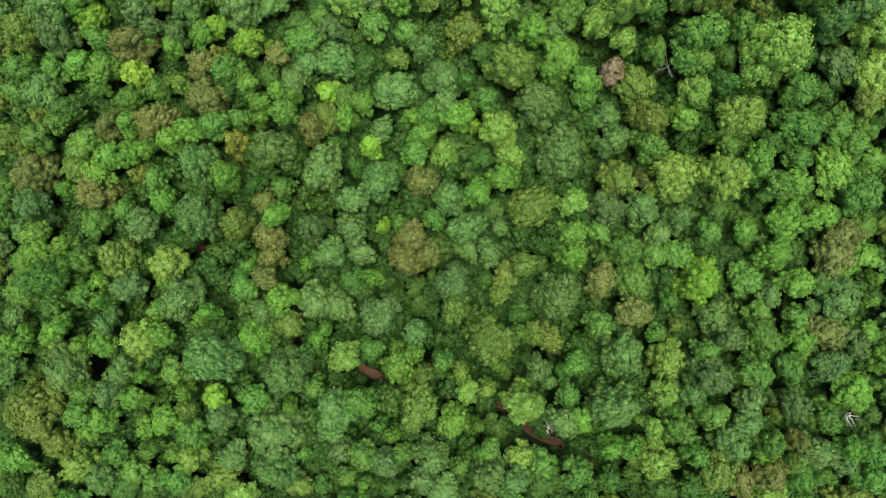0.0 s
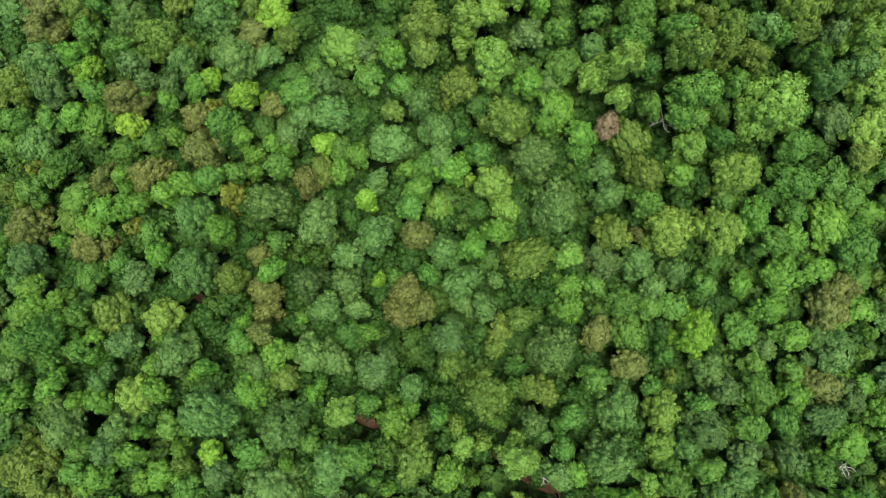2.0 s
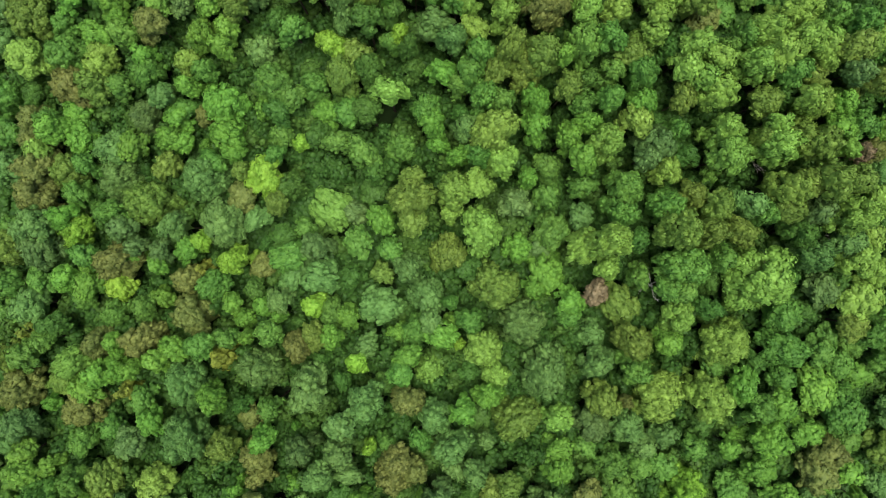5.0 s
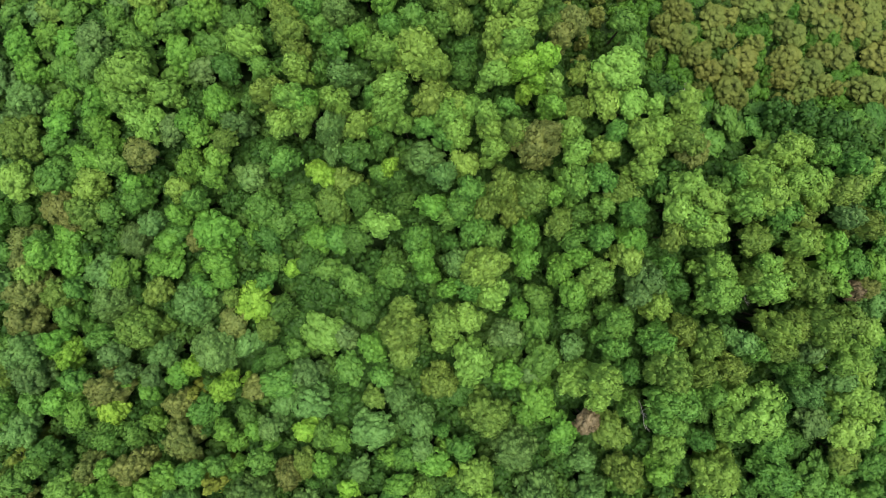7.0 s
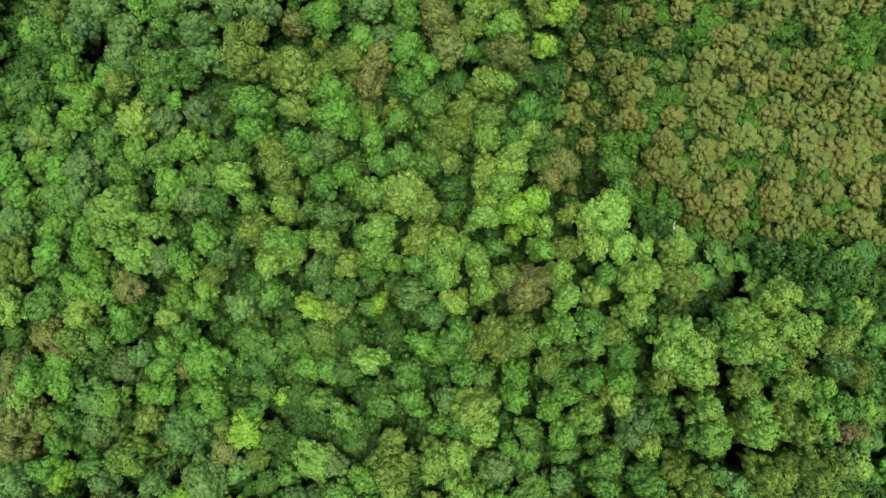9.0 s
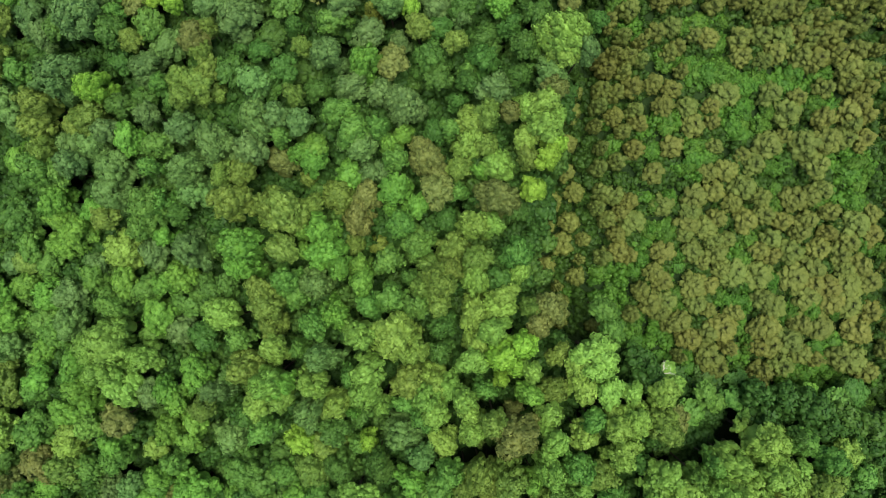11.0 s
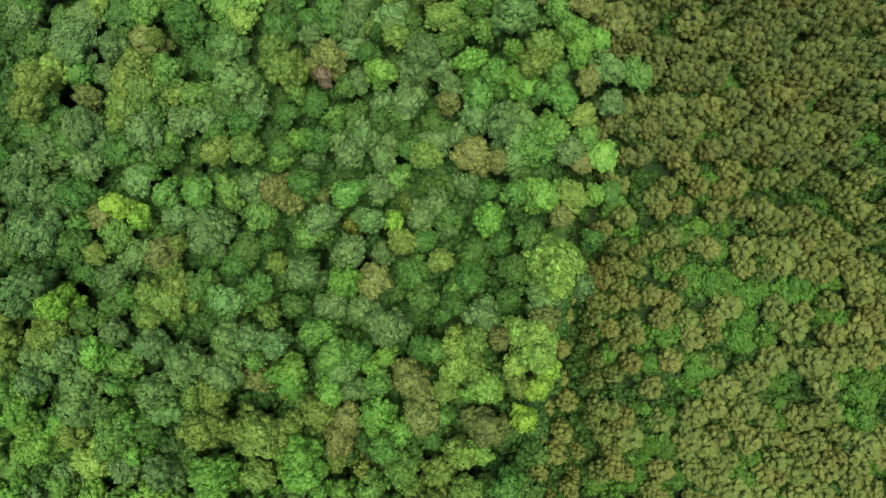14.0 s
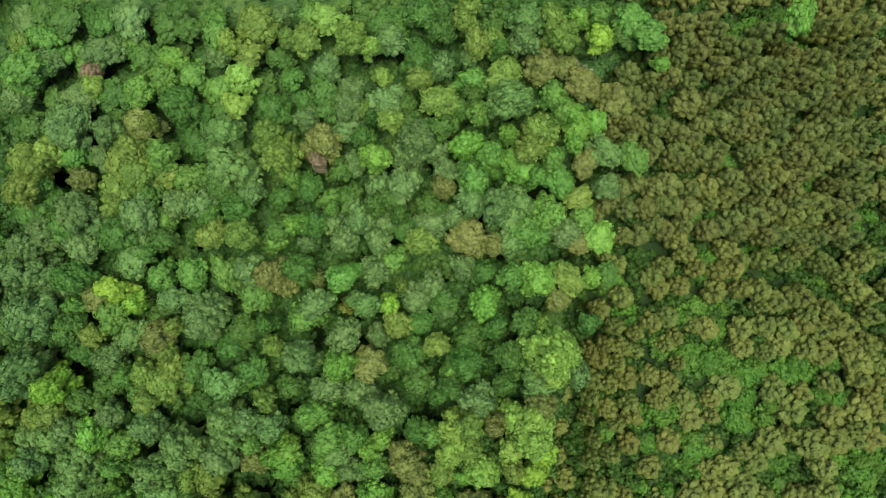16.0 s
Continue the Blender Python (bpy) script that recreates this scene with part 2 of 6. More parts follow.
def dome(rng, radius, low, top, boughs, lobe, leaves, leaf, rag=0.12, core=0.8):
    """The foliage of a broad crown: rounded boughs over a dome, each knobbly with lobes, and each lobe a tuft of leaves."""
    mid = low + (top - low) * 0.3
    swell = min(radius * 1.28 / math.sqrt(boughs), radius * 0.6)
    away = np.sqrt((np.arange(boughs) + 0.3) / boughs)
    turn = np.arange(boughs) * 2.39996 + rng.uniform(0, 6.28) + 0.3 * rng.normal(size=boughs)
    away = (away * rng.uniform(1 - rag, 1 + 0.7 * rag, boughs)).clip(0, 1.08)
    out = unit(np.stack([away * np.cos(turn), away * np.sin(turn), np.full(boughs, 0.6)], axis=1))
    wide = swell * rng.uniform(0.78, 1.2, boughs)
    rise = (top - mid - swell * 0.8) * (1 - away ** 2.8) + (top - mid) * rag * rng.normal(size=boughs) * 0.5
    hub = np.stack([np.cos(turn) * away * (radius - swell * 0.7), np.sin(turn) * away * (radius - swell * 0.7), mid + np.minimum(rise, top - mid - swell * 0.8)], axis=1)
    spots, ways, masses = [], [], []
    for k in range(boughs):
        m = max(8, int(2.9 * (wide[k] / (0.8 * lobe)) ** 2))
        n = unit(rng.normal(size=(5 * m, 3)))
        picked = []
        for v in n:
            if len(picked) < m and all(v @ w < 1 - 0.62 * (lobe / wide[k]) ** 2 for w in picked):
                picked.append(v)
        n = np.array(picked)
        n = n[(n @ out[k] > -0.15) & (n[:, 2] > -0.45)]
        p = hub[k] + n * wide[k] * rng.uniform(0.7, 1.04, (len(n), 1))
        gap = np.linalg.norm(p[:, None] - hub[None], axis=2) / wide[None]
        gap[:, k] = 9
        keep = gap.min(axis=1) > 0.84
        spots.append(p[keep])
        ways.append(unit(n[keep] + np.array([0, 0, 0.4])))
        masses.append(clump(rng, hub[k], unit(out[k] + np.array([0, 0, 0.5])), wide[k] * 1.08, 1.0, 0.06, 36))
    spots, ways = np.concatenate(spots), np.concatenate(ways)
    size = lobe * rng.uniform(0.6, 1.4, len(spots))
    pts, nrm = [], []
    for k in range(len(spots)):
        m = int(leaves * (size[k] / lobe) ** 2 * 1.7)
        n = unit(rng.normal(size=(m, 3)))
        along = n @ ways[k]
        n, along = n[along > 0.1], along[along > 0.1][:, None]
        p = spots[k] + (n + 0.3 * along * ways[k]) * size[k] * rng.uniform(0.8, 1.0, (len(n), 1))
        gap = np.linalg.norm(p[:, None] - spots[None], axis=2) / size[None]
        gap[:, k] = 9
        keep = gap.min(axis=1) > 0.72
        pts.append(p[keep])
        facing = unit(p * np.array([1, 1, 0]) * 1.1 * (top - mid) / radius ** 2 + np.array([0, 0, 1.0]))
        nrm.append((0.65 * n + 0.2 * ways[k] + 0.35 * facing)[keep])
        masses.append(clump(rng, spots[k], ways[k], size[k] * 1.0, 1.25, 0.1))
    leaf_co = leaf_quads(np.concatenate(pts), np.concatenate(nrm), rng, leaf, 0.75, 0.55)
    masses.append(clump(rng, np.zeros(3), np.array([0.0, 0.0, 1.0]), core, 1.0, 0.08, 36) * np.array([radius, radius, (top - mid) * 0.82]) + np.array([0, 0, mid]))
    return joined(masses, leaf_co)


def cone(rng, radius, top, low, whorls, leaf):
    """The boughs of a young pine: whorls of rising boughs, each a soft brush of needles, that narrow to a blunt leading shoot."""
    pts, nrm, way, masses = [], [], [], []
    for w in range(whorls):
        f = w / (whorls - 1)
        z = low + (top - low) * 0.9 * f
        reach = radius * (1 - 0.92 * f ** 1.5) * (0.8 + 0.2 * min(1.0, 4 * f)) * rng.uniform(0.9, 1.08)
        boughs = max(1, int(round(9 * (1 - f ** 1.6))))
        first = rng.uniform(0, 6.28)
        for b in range(boughs):
            turn = first + b * 6.283 / boughs + rng.normal() * 0.25
            d = unit(np.array([math.cos(turn) * (1 - f), math.sin(turn) * (1 - f), 0.7 + 0.6 * f]))
            span = reach * rng.uniform(0.75, 1.12)
            centre = np.array([math.cos(turn), math.sin(turn), 0]) * span * 0.68 + np.array([0, 0, z + rng.normal() * 0.14])
            size = (0.27 + 0.12 * (1 - f)) * rng.uniform(0.8, 1.25) * radius / 1.25
            masses.append(clump(rng, centre, d, size * 1.1, 1.3, 0.1))
            m = 26
            n = unit(rng.normal(size=(m, 3)) + 0.7 * d)
            p = centre + (n + 0.4 * np.sum(n * d, axis=1, keepdims=True) * d) * size * rng.uniform(0.8, 1.06, (m, 1))
            pts.append(p)
            round_about = unit(p - np.array([0, 0, low + (z - low) * 0.6]))
            nrm.append(0.7 * n + 0.8 * round_about)
            way.append(unit(0.6 * n + d) + 0.2 * rng.normal(size=(m, 3)))
    leaf_co = leaf_quads(np.concatenate(pts), np.concatenate(nrm), rng, leaf, 0.36, 0.4, np.concatenate(way))
    stem = clump(rng, np.zeros(3), np.array([0.0, 0.0, 1.0]), 1.0, 1.0, 0.08, 36) * np.array([radius * 0.7, radius * 0.7, (top - low) * 0.85]) + np.array([0, 0, low])
    return joined(masses + [stem], leaf_co)


def limb(bm, a, b, ra, rb, sides=6):
    a, b = Vector(a), Vector(b)
    turn = (b - a).to_track_quat("Z", "Y").to_matrix()
    rings = []
    for p, r in ((a, ra), (b, rb)):
        rings.append([bm.verts.new(p + turn @ Vector((r * math.cos(k * 6.2832 / sides), r * math.sin(k * 6.2832 / sides), 0))) for k in range(sides)])
    for k in range(sides):
        bm.faces.new((rings[0][k], rings[0][(k + 1) % sides], rings[1][(k + 1) % sides], rings[1][k]))
    bm.faces.new(rings[1])


def trunk_mesh(name, rng, top, radius, low, girth, limbs, material):
    """A tapered, slightly bent trunk that forks into limbs inside the crown."""
    bm = bmesh.new()
    bend = rng.normal(size=2) * top * 0.015
    fork = low + (top - low) * 0.25
    stops = [Vector((bend[0] * s * s, bend[1] * s * s, fork * s)) for s in (0, 0.06, 0.35, 0.7, 1.0)]
    girths = [girth * 1.5, girth * 1.08, girth * 0.95, girth * 0.85, girth * 0.7]
    for k in range(4):
        limb(bm, stops[k], stops[k + 1], girths[k], girths[k + 1], 8)
    tip = Vector((bend[0], bend[1], top - (top - low) * 0.25))
    limb(bm, stops[-1], tip, girth * 0.65, girth * 0.2, 6)
    for k in range(limbs):
        turn = k * 2.4 + rng.uniform(0, 1)
        start = stops[-1].lerp(tip, k / limbs * 0.7)
        end = Vector((math.cos(turn) * radius * 0.62, math.sin(turn) * radius * 0.62, start.z + (top - low) * 0.22))
        limb(bm, start, end, girth * 0.36, girth * 0.1, 5)
    mesh = bpy.data.meshes.new(name)
    bm.to_mesh(mesh)
    bm.free()
    mesh.materials.append(material)
    return mesh


# Each kind: leaf colour, label, category, and its forms: crown radius, height, boughs, lobe size, leaves a lobe, leaf length.
BIG = (3.4, 10.0, 13, 0.52, 50, 0.25)
MIDDLE = (2.3, 10.0, 9, 0.43, 48, 0.23)
SMALL = (1.4, 9.5, 6, 0.35, 42, 0.21)
ROUND_BIG = (3.4, 10.0, 19, 0.46, 46, 0.22)
ROUND_MIDDLE = (2.3, 10.0, 11, 0.4, 44, 0.21)
LOW = (1.1, 2.0, 6, 0.3, 24, 0.2)
KINDS = {
    "round": ("grey_green_tree", "domed broadleaf tree with dense grey-green foliage", (ROUND_BIG, ROUND_MIDDLE, SMALL), 0.1),
    "green": ("green_tree", "broadleaf tree with full mid-green lobed crown", (BIG, MIDDLE, SMALL), 0.13),
    "sage": ("dull_green_tree", "broadleaf tree with full dull green lobed crown", (BIG, MIDDLE, SMALL), 0.13),
    "bright": ("fresh_green_tree", "broadleaf tree with fresh bright green leaves", (BIG, MIDDLE, SMALL), 0.16),
    "light": ("light_green_tree", "tall broadleaf tree with light yellowish-green crown", (BIG, MIDDLE, SMALL), 0.15),
    "lime": ("lime_green_tree", "young tree with luminous yellow-green leaves", (BIG, MIDDLE, SMALL), 0.18),
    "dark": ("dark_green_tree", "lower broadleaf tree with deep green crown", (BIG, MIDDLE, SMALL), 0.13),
    "olive": ("olive_green_tree", "broadleaf tree with olive-green loose crown", (BIG, MIDDLE, SMALL), 0.16),
    "brown": ("brownish_tree", "tree with dull brownish-green thinning foliage", (ROUND_BIG, ROUND_MIDDLE, SMALL), 0.15),
    "dry": ("withered_tree", "withered tree with dry pinkish-brown twigs", (ROUND_BIG, ROUND_MIDDLE, SMALL), 0.16),
    "shrub": ("shrub", "low leafy green shrub between the pines", (LOW, LOW, LOW), 0.16),
}
PROTO = {}


def tree_proto(kind, size, variant):
    """A tree at the origin: an empty at its base with trunk and crown as parts."""
    key = (kind, size, variant)
    if key in PROTO:
        return PROTO[key]
    rng = np.random.default_rng(1000 + 97 * list(KINDS).index(kind) + 13 * size + variant)
    name, label, forms, rag = KINDS[kind]
    radius, height, lobes, lobe, leaves, leaf = forms[size]
    low = max(height - 2.4 * radius, 0.0)
    co, faces = dome(rng, radius, low, height, lobes, lobe, leaves, leaf, rag)
    crown = quad_mesh("crown", co, LEAF[kind], faces)
    trunk = trunk_mesh("trunk", rng, height, radius, height * 0.45, 0.05 * radius + 0.05, 5, BARK)
    PROTO[key] = (crown, trunk, radius, height)
    return PROTO[key]


TALLY = {}


def tree(kind, x, y, top, radius, group):
    """A tree on the ground at (x, y), whose crown reaches the height top."""
    size = 0 if radius > 2.75 else 1 if radius > 1.8 else 2
    n = TALLY[kind, size] = TALLY.get((kind, size), -1) + 1
    crown, trunk, r0, h0 = tree_proto(kind, size, n % 4)
    rng = random.Random(round(x * 91 + y * 517))
    base, stretch = ground_z(x, y), rng.uniform(0.88, 1.14)
    s, tall = 0.97 * radius / r0, max(top + (rng.uniform(-2.2, 1.0) if radius < 2.3 and kind != "shrub" else 0) - base, 1.0 if kind == "shrub" else 2.2) / h0
    ob = new(KINDS[kind][0])
    ob.matrix_world = Matrix.Translation((x, y, base - 0.05)) @ Matrix.Rotation(rng.uniform(0, 6.28), 4, "Z") @ Matrix.Diagonal((s * stretch, s / stretch, tall, 1))
    tagged(ob, KINDS[kind][1], "shrub" if kind == "shrub" else "tree", group)
    for part_name, mesh in (("trunk", trunk), ("crown", crown)):
        child = new(part_name, mesh)
        child.parent = ob
    return ob


CONES = {}


def cone_proto(kind, variant):
    if (kind, variant) not in CONES:
        rng = np.random.default_rng(400 + variant + (50 if kind == "conifer" else 0))
        radius, height, low, whorls = (1.5, 5.5, 1.2, 6) if kind == "conifer" else (1.4, 4.6, 1.1, 6)
        co, faces = cone(rng, radius, height, low, whorls, 0.3 if kind == "conifer" else 0.21)
        crown = quad_mesh("crown", co, LEAF[kind], faces)
        CONES[kind, variant] = (crown, trunk_mesh("trunk", rng, height, 0.5, height * 0.5, 0.08, 3, BARK), radius, height)
    return CONES[kind, variant]


def conifer(kind, x, y, top, radius, n):
    """A pine on the ground at (x, y): plantation pines are young and low, the wild ones taller."""
    rng = random.Random(round(x * 91 + y * 517))
    crown, trunk, r0, h0 = cone_proto(kind, n % 6)
    base = ground_z(x, y)
    ob = new("wild_pine" if kind == "conifer" else "pine_tree")
    s = 1.02 * radius / r0 * (1.3 if kind == "conifer" else 1.0)
    ob.matrix_world = Matrix.Translation((x, y, base - 0.05)) @ Matrix.Rotation(rng.uniform(0, 6.28), 4, "Z") @ Matrix.Diagonal((s, s, max(top - base, 1.5) / h0, 1))
    if kind == "pine":
        tagged(ob, "young plantation pine with olive-brown needles", "tree", "plantation pines")
    elif kind == "dark_pine":
        tagged(ob, "young plantation pine with dark grey-olive needles", "tree", "plantation pines")
    else:
        tagged(ob, "wild pine with radiating olive-green boughs among broadleaf trees", "tree", "wild pines")
    for part_name, mesh in (("trunk", trunk), ("crown", crown)):
        child = new(part_name, mesh)
        child.parent = ob
    return ob


def branch(bm, rng, a, way, long, girth, depth):
    """A bare branch that bends and forks."""
    b = a + way * long * 0.55
    bent = (way + Vector((rng.uniform(-0.3, 0.3), rng.uniform(-0.3, 0.3), rng.uniform(-0.15, 0.25)))).normalized()
    c = b + bent * long * 0.45
    limb(bm, a, b, girth, girth * 0.75, 5)
    limb(bm, b, c, girth * 0.75, girth * 0.45, 5)
    if depth:
        for k in range(3):
            turn = Vector((rng.uniform(-1, 1), rng.uniform(-1, 1), rng.uniform(-0.2, 0.5)))
            start = (b, c, c)[k]
            branch(bm, rng, start, (bent + turn * 0.8).normalized(), long * rng.uniform(0.5, 0.7), girth * 0.45, depth - 1)


def dead_tree(x, y, top, spread, seed):
    """A bleached dead tree: a bare trunk and forked branches without leaves."""
    rng = random.Random(seed)
    base = ground_z(x, y)
    ob = new("dead_tree")
    ob.matrix_world = Matrix.Translation((x, y, base - 0.05))
    tagged(ob, "bleached bare dead tree with forked pale branches", "dead tree", "dead trees")
    tall = top - base
    bm = bmesh.new()
    fork = Vector((0.1, 0.05, tall * 0.72))
    limb(bm, (0, 0, 0), fork, 0.15, 0.08, 8)
    mesh = bpy.data.meshes.new("trunk")
    bm.to_mesh(mesh)
    bm.free()
    mesh.materials.append(DEADWOOD)
    new("trunk", mesh).parent = ob
    for k in range(7):
        bm = bmesh.new()
        turn = k * 0.9 + rng.uniform(-0.3, 0.3)
        way = Vector((math.cos(turn), math.sin(turn), rng.uniform(0.35, 0.9))).normalized()
        branch(bm, rng, fork * rng.uniform(0.85, 1.0), way, spread * 0.55, 0.045, 2)
        mesh = bpy.data.meshes.new("branch")
        bm.to_mesh(mesh)
        bm.free()
        mesh.materials.append(DEADWOOD)
        new("branch", mesh).parent = ob
    return ob


PLACED, TOPS = [], []


def grove(kind, rows):
    """Trees of one kind: x, y, the height that the crown reaches, crown radius."""
    for n, (x, y, top, radius) in enumerate(rows):
        PLACED.append((x, y, radius))
        TOPS.append(top)
        if kind in ("conifer", "pine", "dark_pine"):
            conifer(kind, x, y, top, radius, n)
        else:
            tree(kind, x, y, top, radius, KINDS[kind][0].replace("_", " ") + "s of the forest")


# the broadleaf forest
grove("bright", [
    (-47.4, -23.1, 11, 1.67), (-40.2, -20.4, 10.8, 1.36), (-37.8, -19, 10.8, 1.5), (-34.1, -20.6, 10.7, 1.32), (-31.9, -19.5, 11.2, 2), (-30.3, -23, 10.7, 1.16),
    (-15.7, -23.1, 9.7, 0.89), (-8.9, -26.3, 9.4, 0.82), (-6, -21.5, 9.3, 0.92), (1.2, -19.8, 10.6, 2.11), (4, -20.4, 9.3, 0.8), (15.7, -19.6, 10, 1.48),
    (19.5, -22.8, 10, 1.34), (21.9, -22.8, 9.8, 1.29), (37.4, -23.7, 9.1, 2.03), (46.8, -22.7, 8.1, 1.44), (-48.3, -10.6, 10.1, 1.81), (-43.4, -8.8, 10.1, 1.4),
    (-40.9, -10.9, 10.2, 1.1), (-38.4, -10.5, 10.5, 1.48), (-34.7, -16.6, 10.9, 1.47), (-33.8, -14.3, 10.6, 0.96), (-32.4, -6.8, 9.8, 1.29),
])
grove("bright", [
    (-31.8, -9.5, 10.5, 1.32), (-29, -16, 10.5, 1.06), (-27.9, -8, 9.6, 0.93), (-26.5, -7.1, 9.6, 1.04), (-22.2, -10.7, 9.3, 2.01), (-20.4, -9.6, 9.2, 1.03),
    (-17.1, -17.9, 9.9, 0.92), (-14.6, -10.5, 9.4, 1.05), (-13.5, -9.1, 9, 0.87), (-5.1, -13.1, 10.7, 2.22), (-3.2, -11.9, 9.5, 1.22), (6.1, -13.1, 9, 0.94),
    (41.3, -10.8, 8.5, 1.94), (47.8, -16.6, 7.9, 2.46), (49.1, -9.4, 8.4, 1.59), (-48.1, 1.8, 7.8, 1.67), (-47, -0.2, 8.6, 1.56), (-44.9, 0.2, 8.5, 1.38),
    (-39.9, -3.7, 9.3, 1.18), (-38.2, -5.8, 9.5, 1.01), (-32.6, -3.9, 9.1, 0.95), (-32.4, 5.5, 8.5, 1.62), (-22.2, -1.9, 8.7, 0.92),
])
grove("bright", [
    (-18.9, 3.9, 8.8, 1.47), (-18.6, -5.8, 9.6, 1.6), (-16.9, -5.4, 9.1, 1.09), (-15.7, -1.6, 8.8, 1.01), (-15.6, 5, 8.3, 0.58), (-7.9, -3.3, 9.1, 1.14),
    (-1.3, -3, 8.9, 0.57), (15.2, -0.5, 8.4, 1.98), (15.2, 2, 8.1, 1.91), (34.8, 2, 8, 1.36), (38.4, -0.5, 8, 2.15), (39.1, 3, 9.8, 2.84),
    (40.9, -3.8, 7.6, 1.78), (43.7, 3.7, 9.4, 1.61), (45.2, -2.1, 8.3, 1.3), (48.4, -0.9, 9.1, 1.65), (49, -3.4, 8.2, 0.83), (-45.5, 7.2, 6, 1),
    (-40.8, 9.1, 6.8, 1.8), (-39.3, 11, 7.3, 1.62), (-37.2, 14.8, 6.8, 1.21), (-37.1, 11.4, 6.9, 1.28), (-36.8, 13.4, 6.7, 0.96),
])
grove("bright", [
    (-34.8, 11.8, 6.8, 1.27), (-32, 12.7, 7.2, 1.48), (-29.9, 14.1, 7.1, 1.56), (-25.2, 8.5, 8.4, 1.81), (-22, 17.4, 6.8, 1.26), (-21.3, 15.3, 7, 0.95),
    (-17.4, 17.7, 6.4, 0.78), (-11.5, 15.2, 7.7, 1.29), (-9.4, 17.3, 6.8, 1.42), (-3.6, 15.7, 6.7, 1.15), (-2.5, 13.1, 7.7, 1.53), (1.4, 15.6, 7.7, 1.7),
    (3.3, 17, 7.8, 1.12), (3.9, 6.6, 8.5, 1.62), (7, 8.4, 8.2, 1.82), (27.3, 14.7, 11.2, 1.56), (35, 9.9, 10.9, 1.72), (39.9, 7.2, 10, 1.77),
    (44.3, 9, 9.9, 2.75), (50, 10.3, 9.2, 1.63), (-44, 22.2, 5.7, 1.64), (-43.9, 29.7, 4.6, 1.89), (-41.2, 23.7, 4.9, 1.27),
])
grove("bright", [
    (-40.3, 21.6, 5.8, 1.78), (-35.1, 24.8, 5.7, 1.15), (-32, 24, 6.4, 1.29), (-31.9, 19.8, 6.4, 1.28), (-28.7, 25.5, 6.9, 1.58), (-22.9, 19.3, 6.6, 1.32),
    (-19.5, 18.8, 6.7, 1.33), (-5.3, 28.7, 9.3, 1.59), (10.4, 25.6, 9.1, 1.82), (12.2, 20.8, 8.1, 1.34), (13.7, 22.6, 8.5, 2.46), (16.4, 19.3, 10.3, 1.65),
    (-44.9, 40.1, 4.5, 1.72), (-42.5, 39.2, 4.5, 1.78), (-34.9, 38.1, 5.1, 1.8), (-30.5, 39, 6.3, 1.9), (-29.7, 41.4, 6.5, 1.57), (-29.1, 38.6, 6.1, 1.42),
    (-26.4, 38.2, 6, 0.78), (-23, 38.9, 7.2, 2.07), (-22.5, 36.9, 6.5, 1.46), (-11.8, 41.5, 7.4, 1.85), (0.9, 39.2, 12, 1.52),
])
grove("bright", [
    (1.5, 37.2, 11.8, 1.17), (3.5, 35.8, 12.6, 1.16), (11.3, 33.4, 11.3, 1.19), (12, 38.8, 14.9, 1.61), (12.1, 41.8, 14.8, 2.02), (15.9, 37.7, 15, 1.82),
    (17.2, 35, 13.4, 1.73), (17.9, 39, 14.8, 1.35), (23.4, 40.9, 15.4, 1.57), (43.1, 37.7, 18.1, 1.59), (44.1, 40.3, 18, 1.45), (-42.7, 42.4, 4.5, 2.13),
    (-39.5, 51.4, 5.7, 1.75), (-35.9, 52.4, 7.9, 1.44), (-32.8, 48.3, 7.3, 1.43), (-27.6, 44.6, 7, 1.32), (-25.9, 50.5, 8.7, 1.91), (-25.9, 44.6, 6.6, 0.85),
    (-24.7, 53.9, 8.6, 1.56), (-23.6, 42.6, 7.6, 2.68), (-23.4, 49.1, 8.1, 1.52), (-23, 51.2, 8.4, 1.59), (-19.4, 42.2, 6.8, 1.13),
])
grove("bright", [
    (-4.2, 53.1, 13.5, 0.82), (2, 45, 12.5, 1.58), (14.8, 45.9, 15.8, 1.19), (43.2, 53.8, 11.8, 1.22), (45.5, 53.7, 11.9, 1.31), (-48.5, 65.9, 4, 2.08),
    (-47, 62.9, 3.4, 1.88), (-42.9, 58.8, 4.6, 1.99), (-42.5, 55.9, 4.4, 1.63), (-41.6, 65.7, 5.1, 2.12), (-37.4, 56.7, 8.7, 1.37), (-37, 54.8, 8.6, 2.02),
    (-36.6, 58.5, 9.4, 1.61), (-27.1, 63.7, 7.4, 2.35), (-25.8, 55.1, 8.6, 1.54), (-22.3, 57.1, 11.1, 2.16), (-11.7, 56.4, 15.1, 1.51), (-6, 63.7, 14.2, 1.83),
    (14.7, 55.2, 16, 1.35), (-44.5, 67.1, 4.2, 1.99), (-39, 74.9, 7.9, 1.86), (-38.8, 77, 8.8, 2), (-38.8, 71.6, 6.6, 1.97),
])
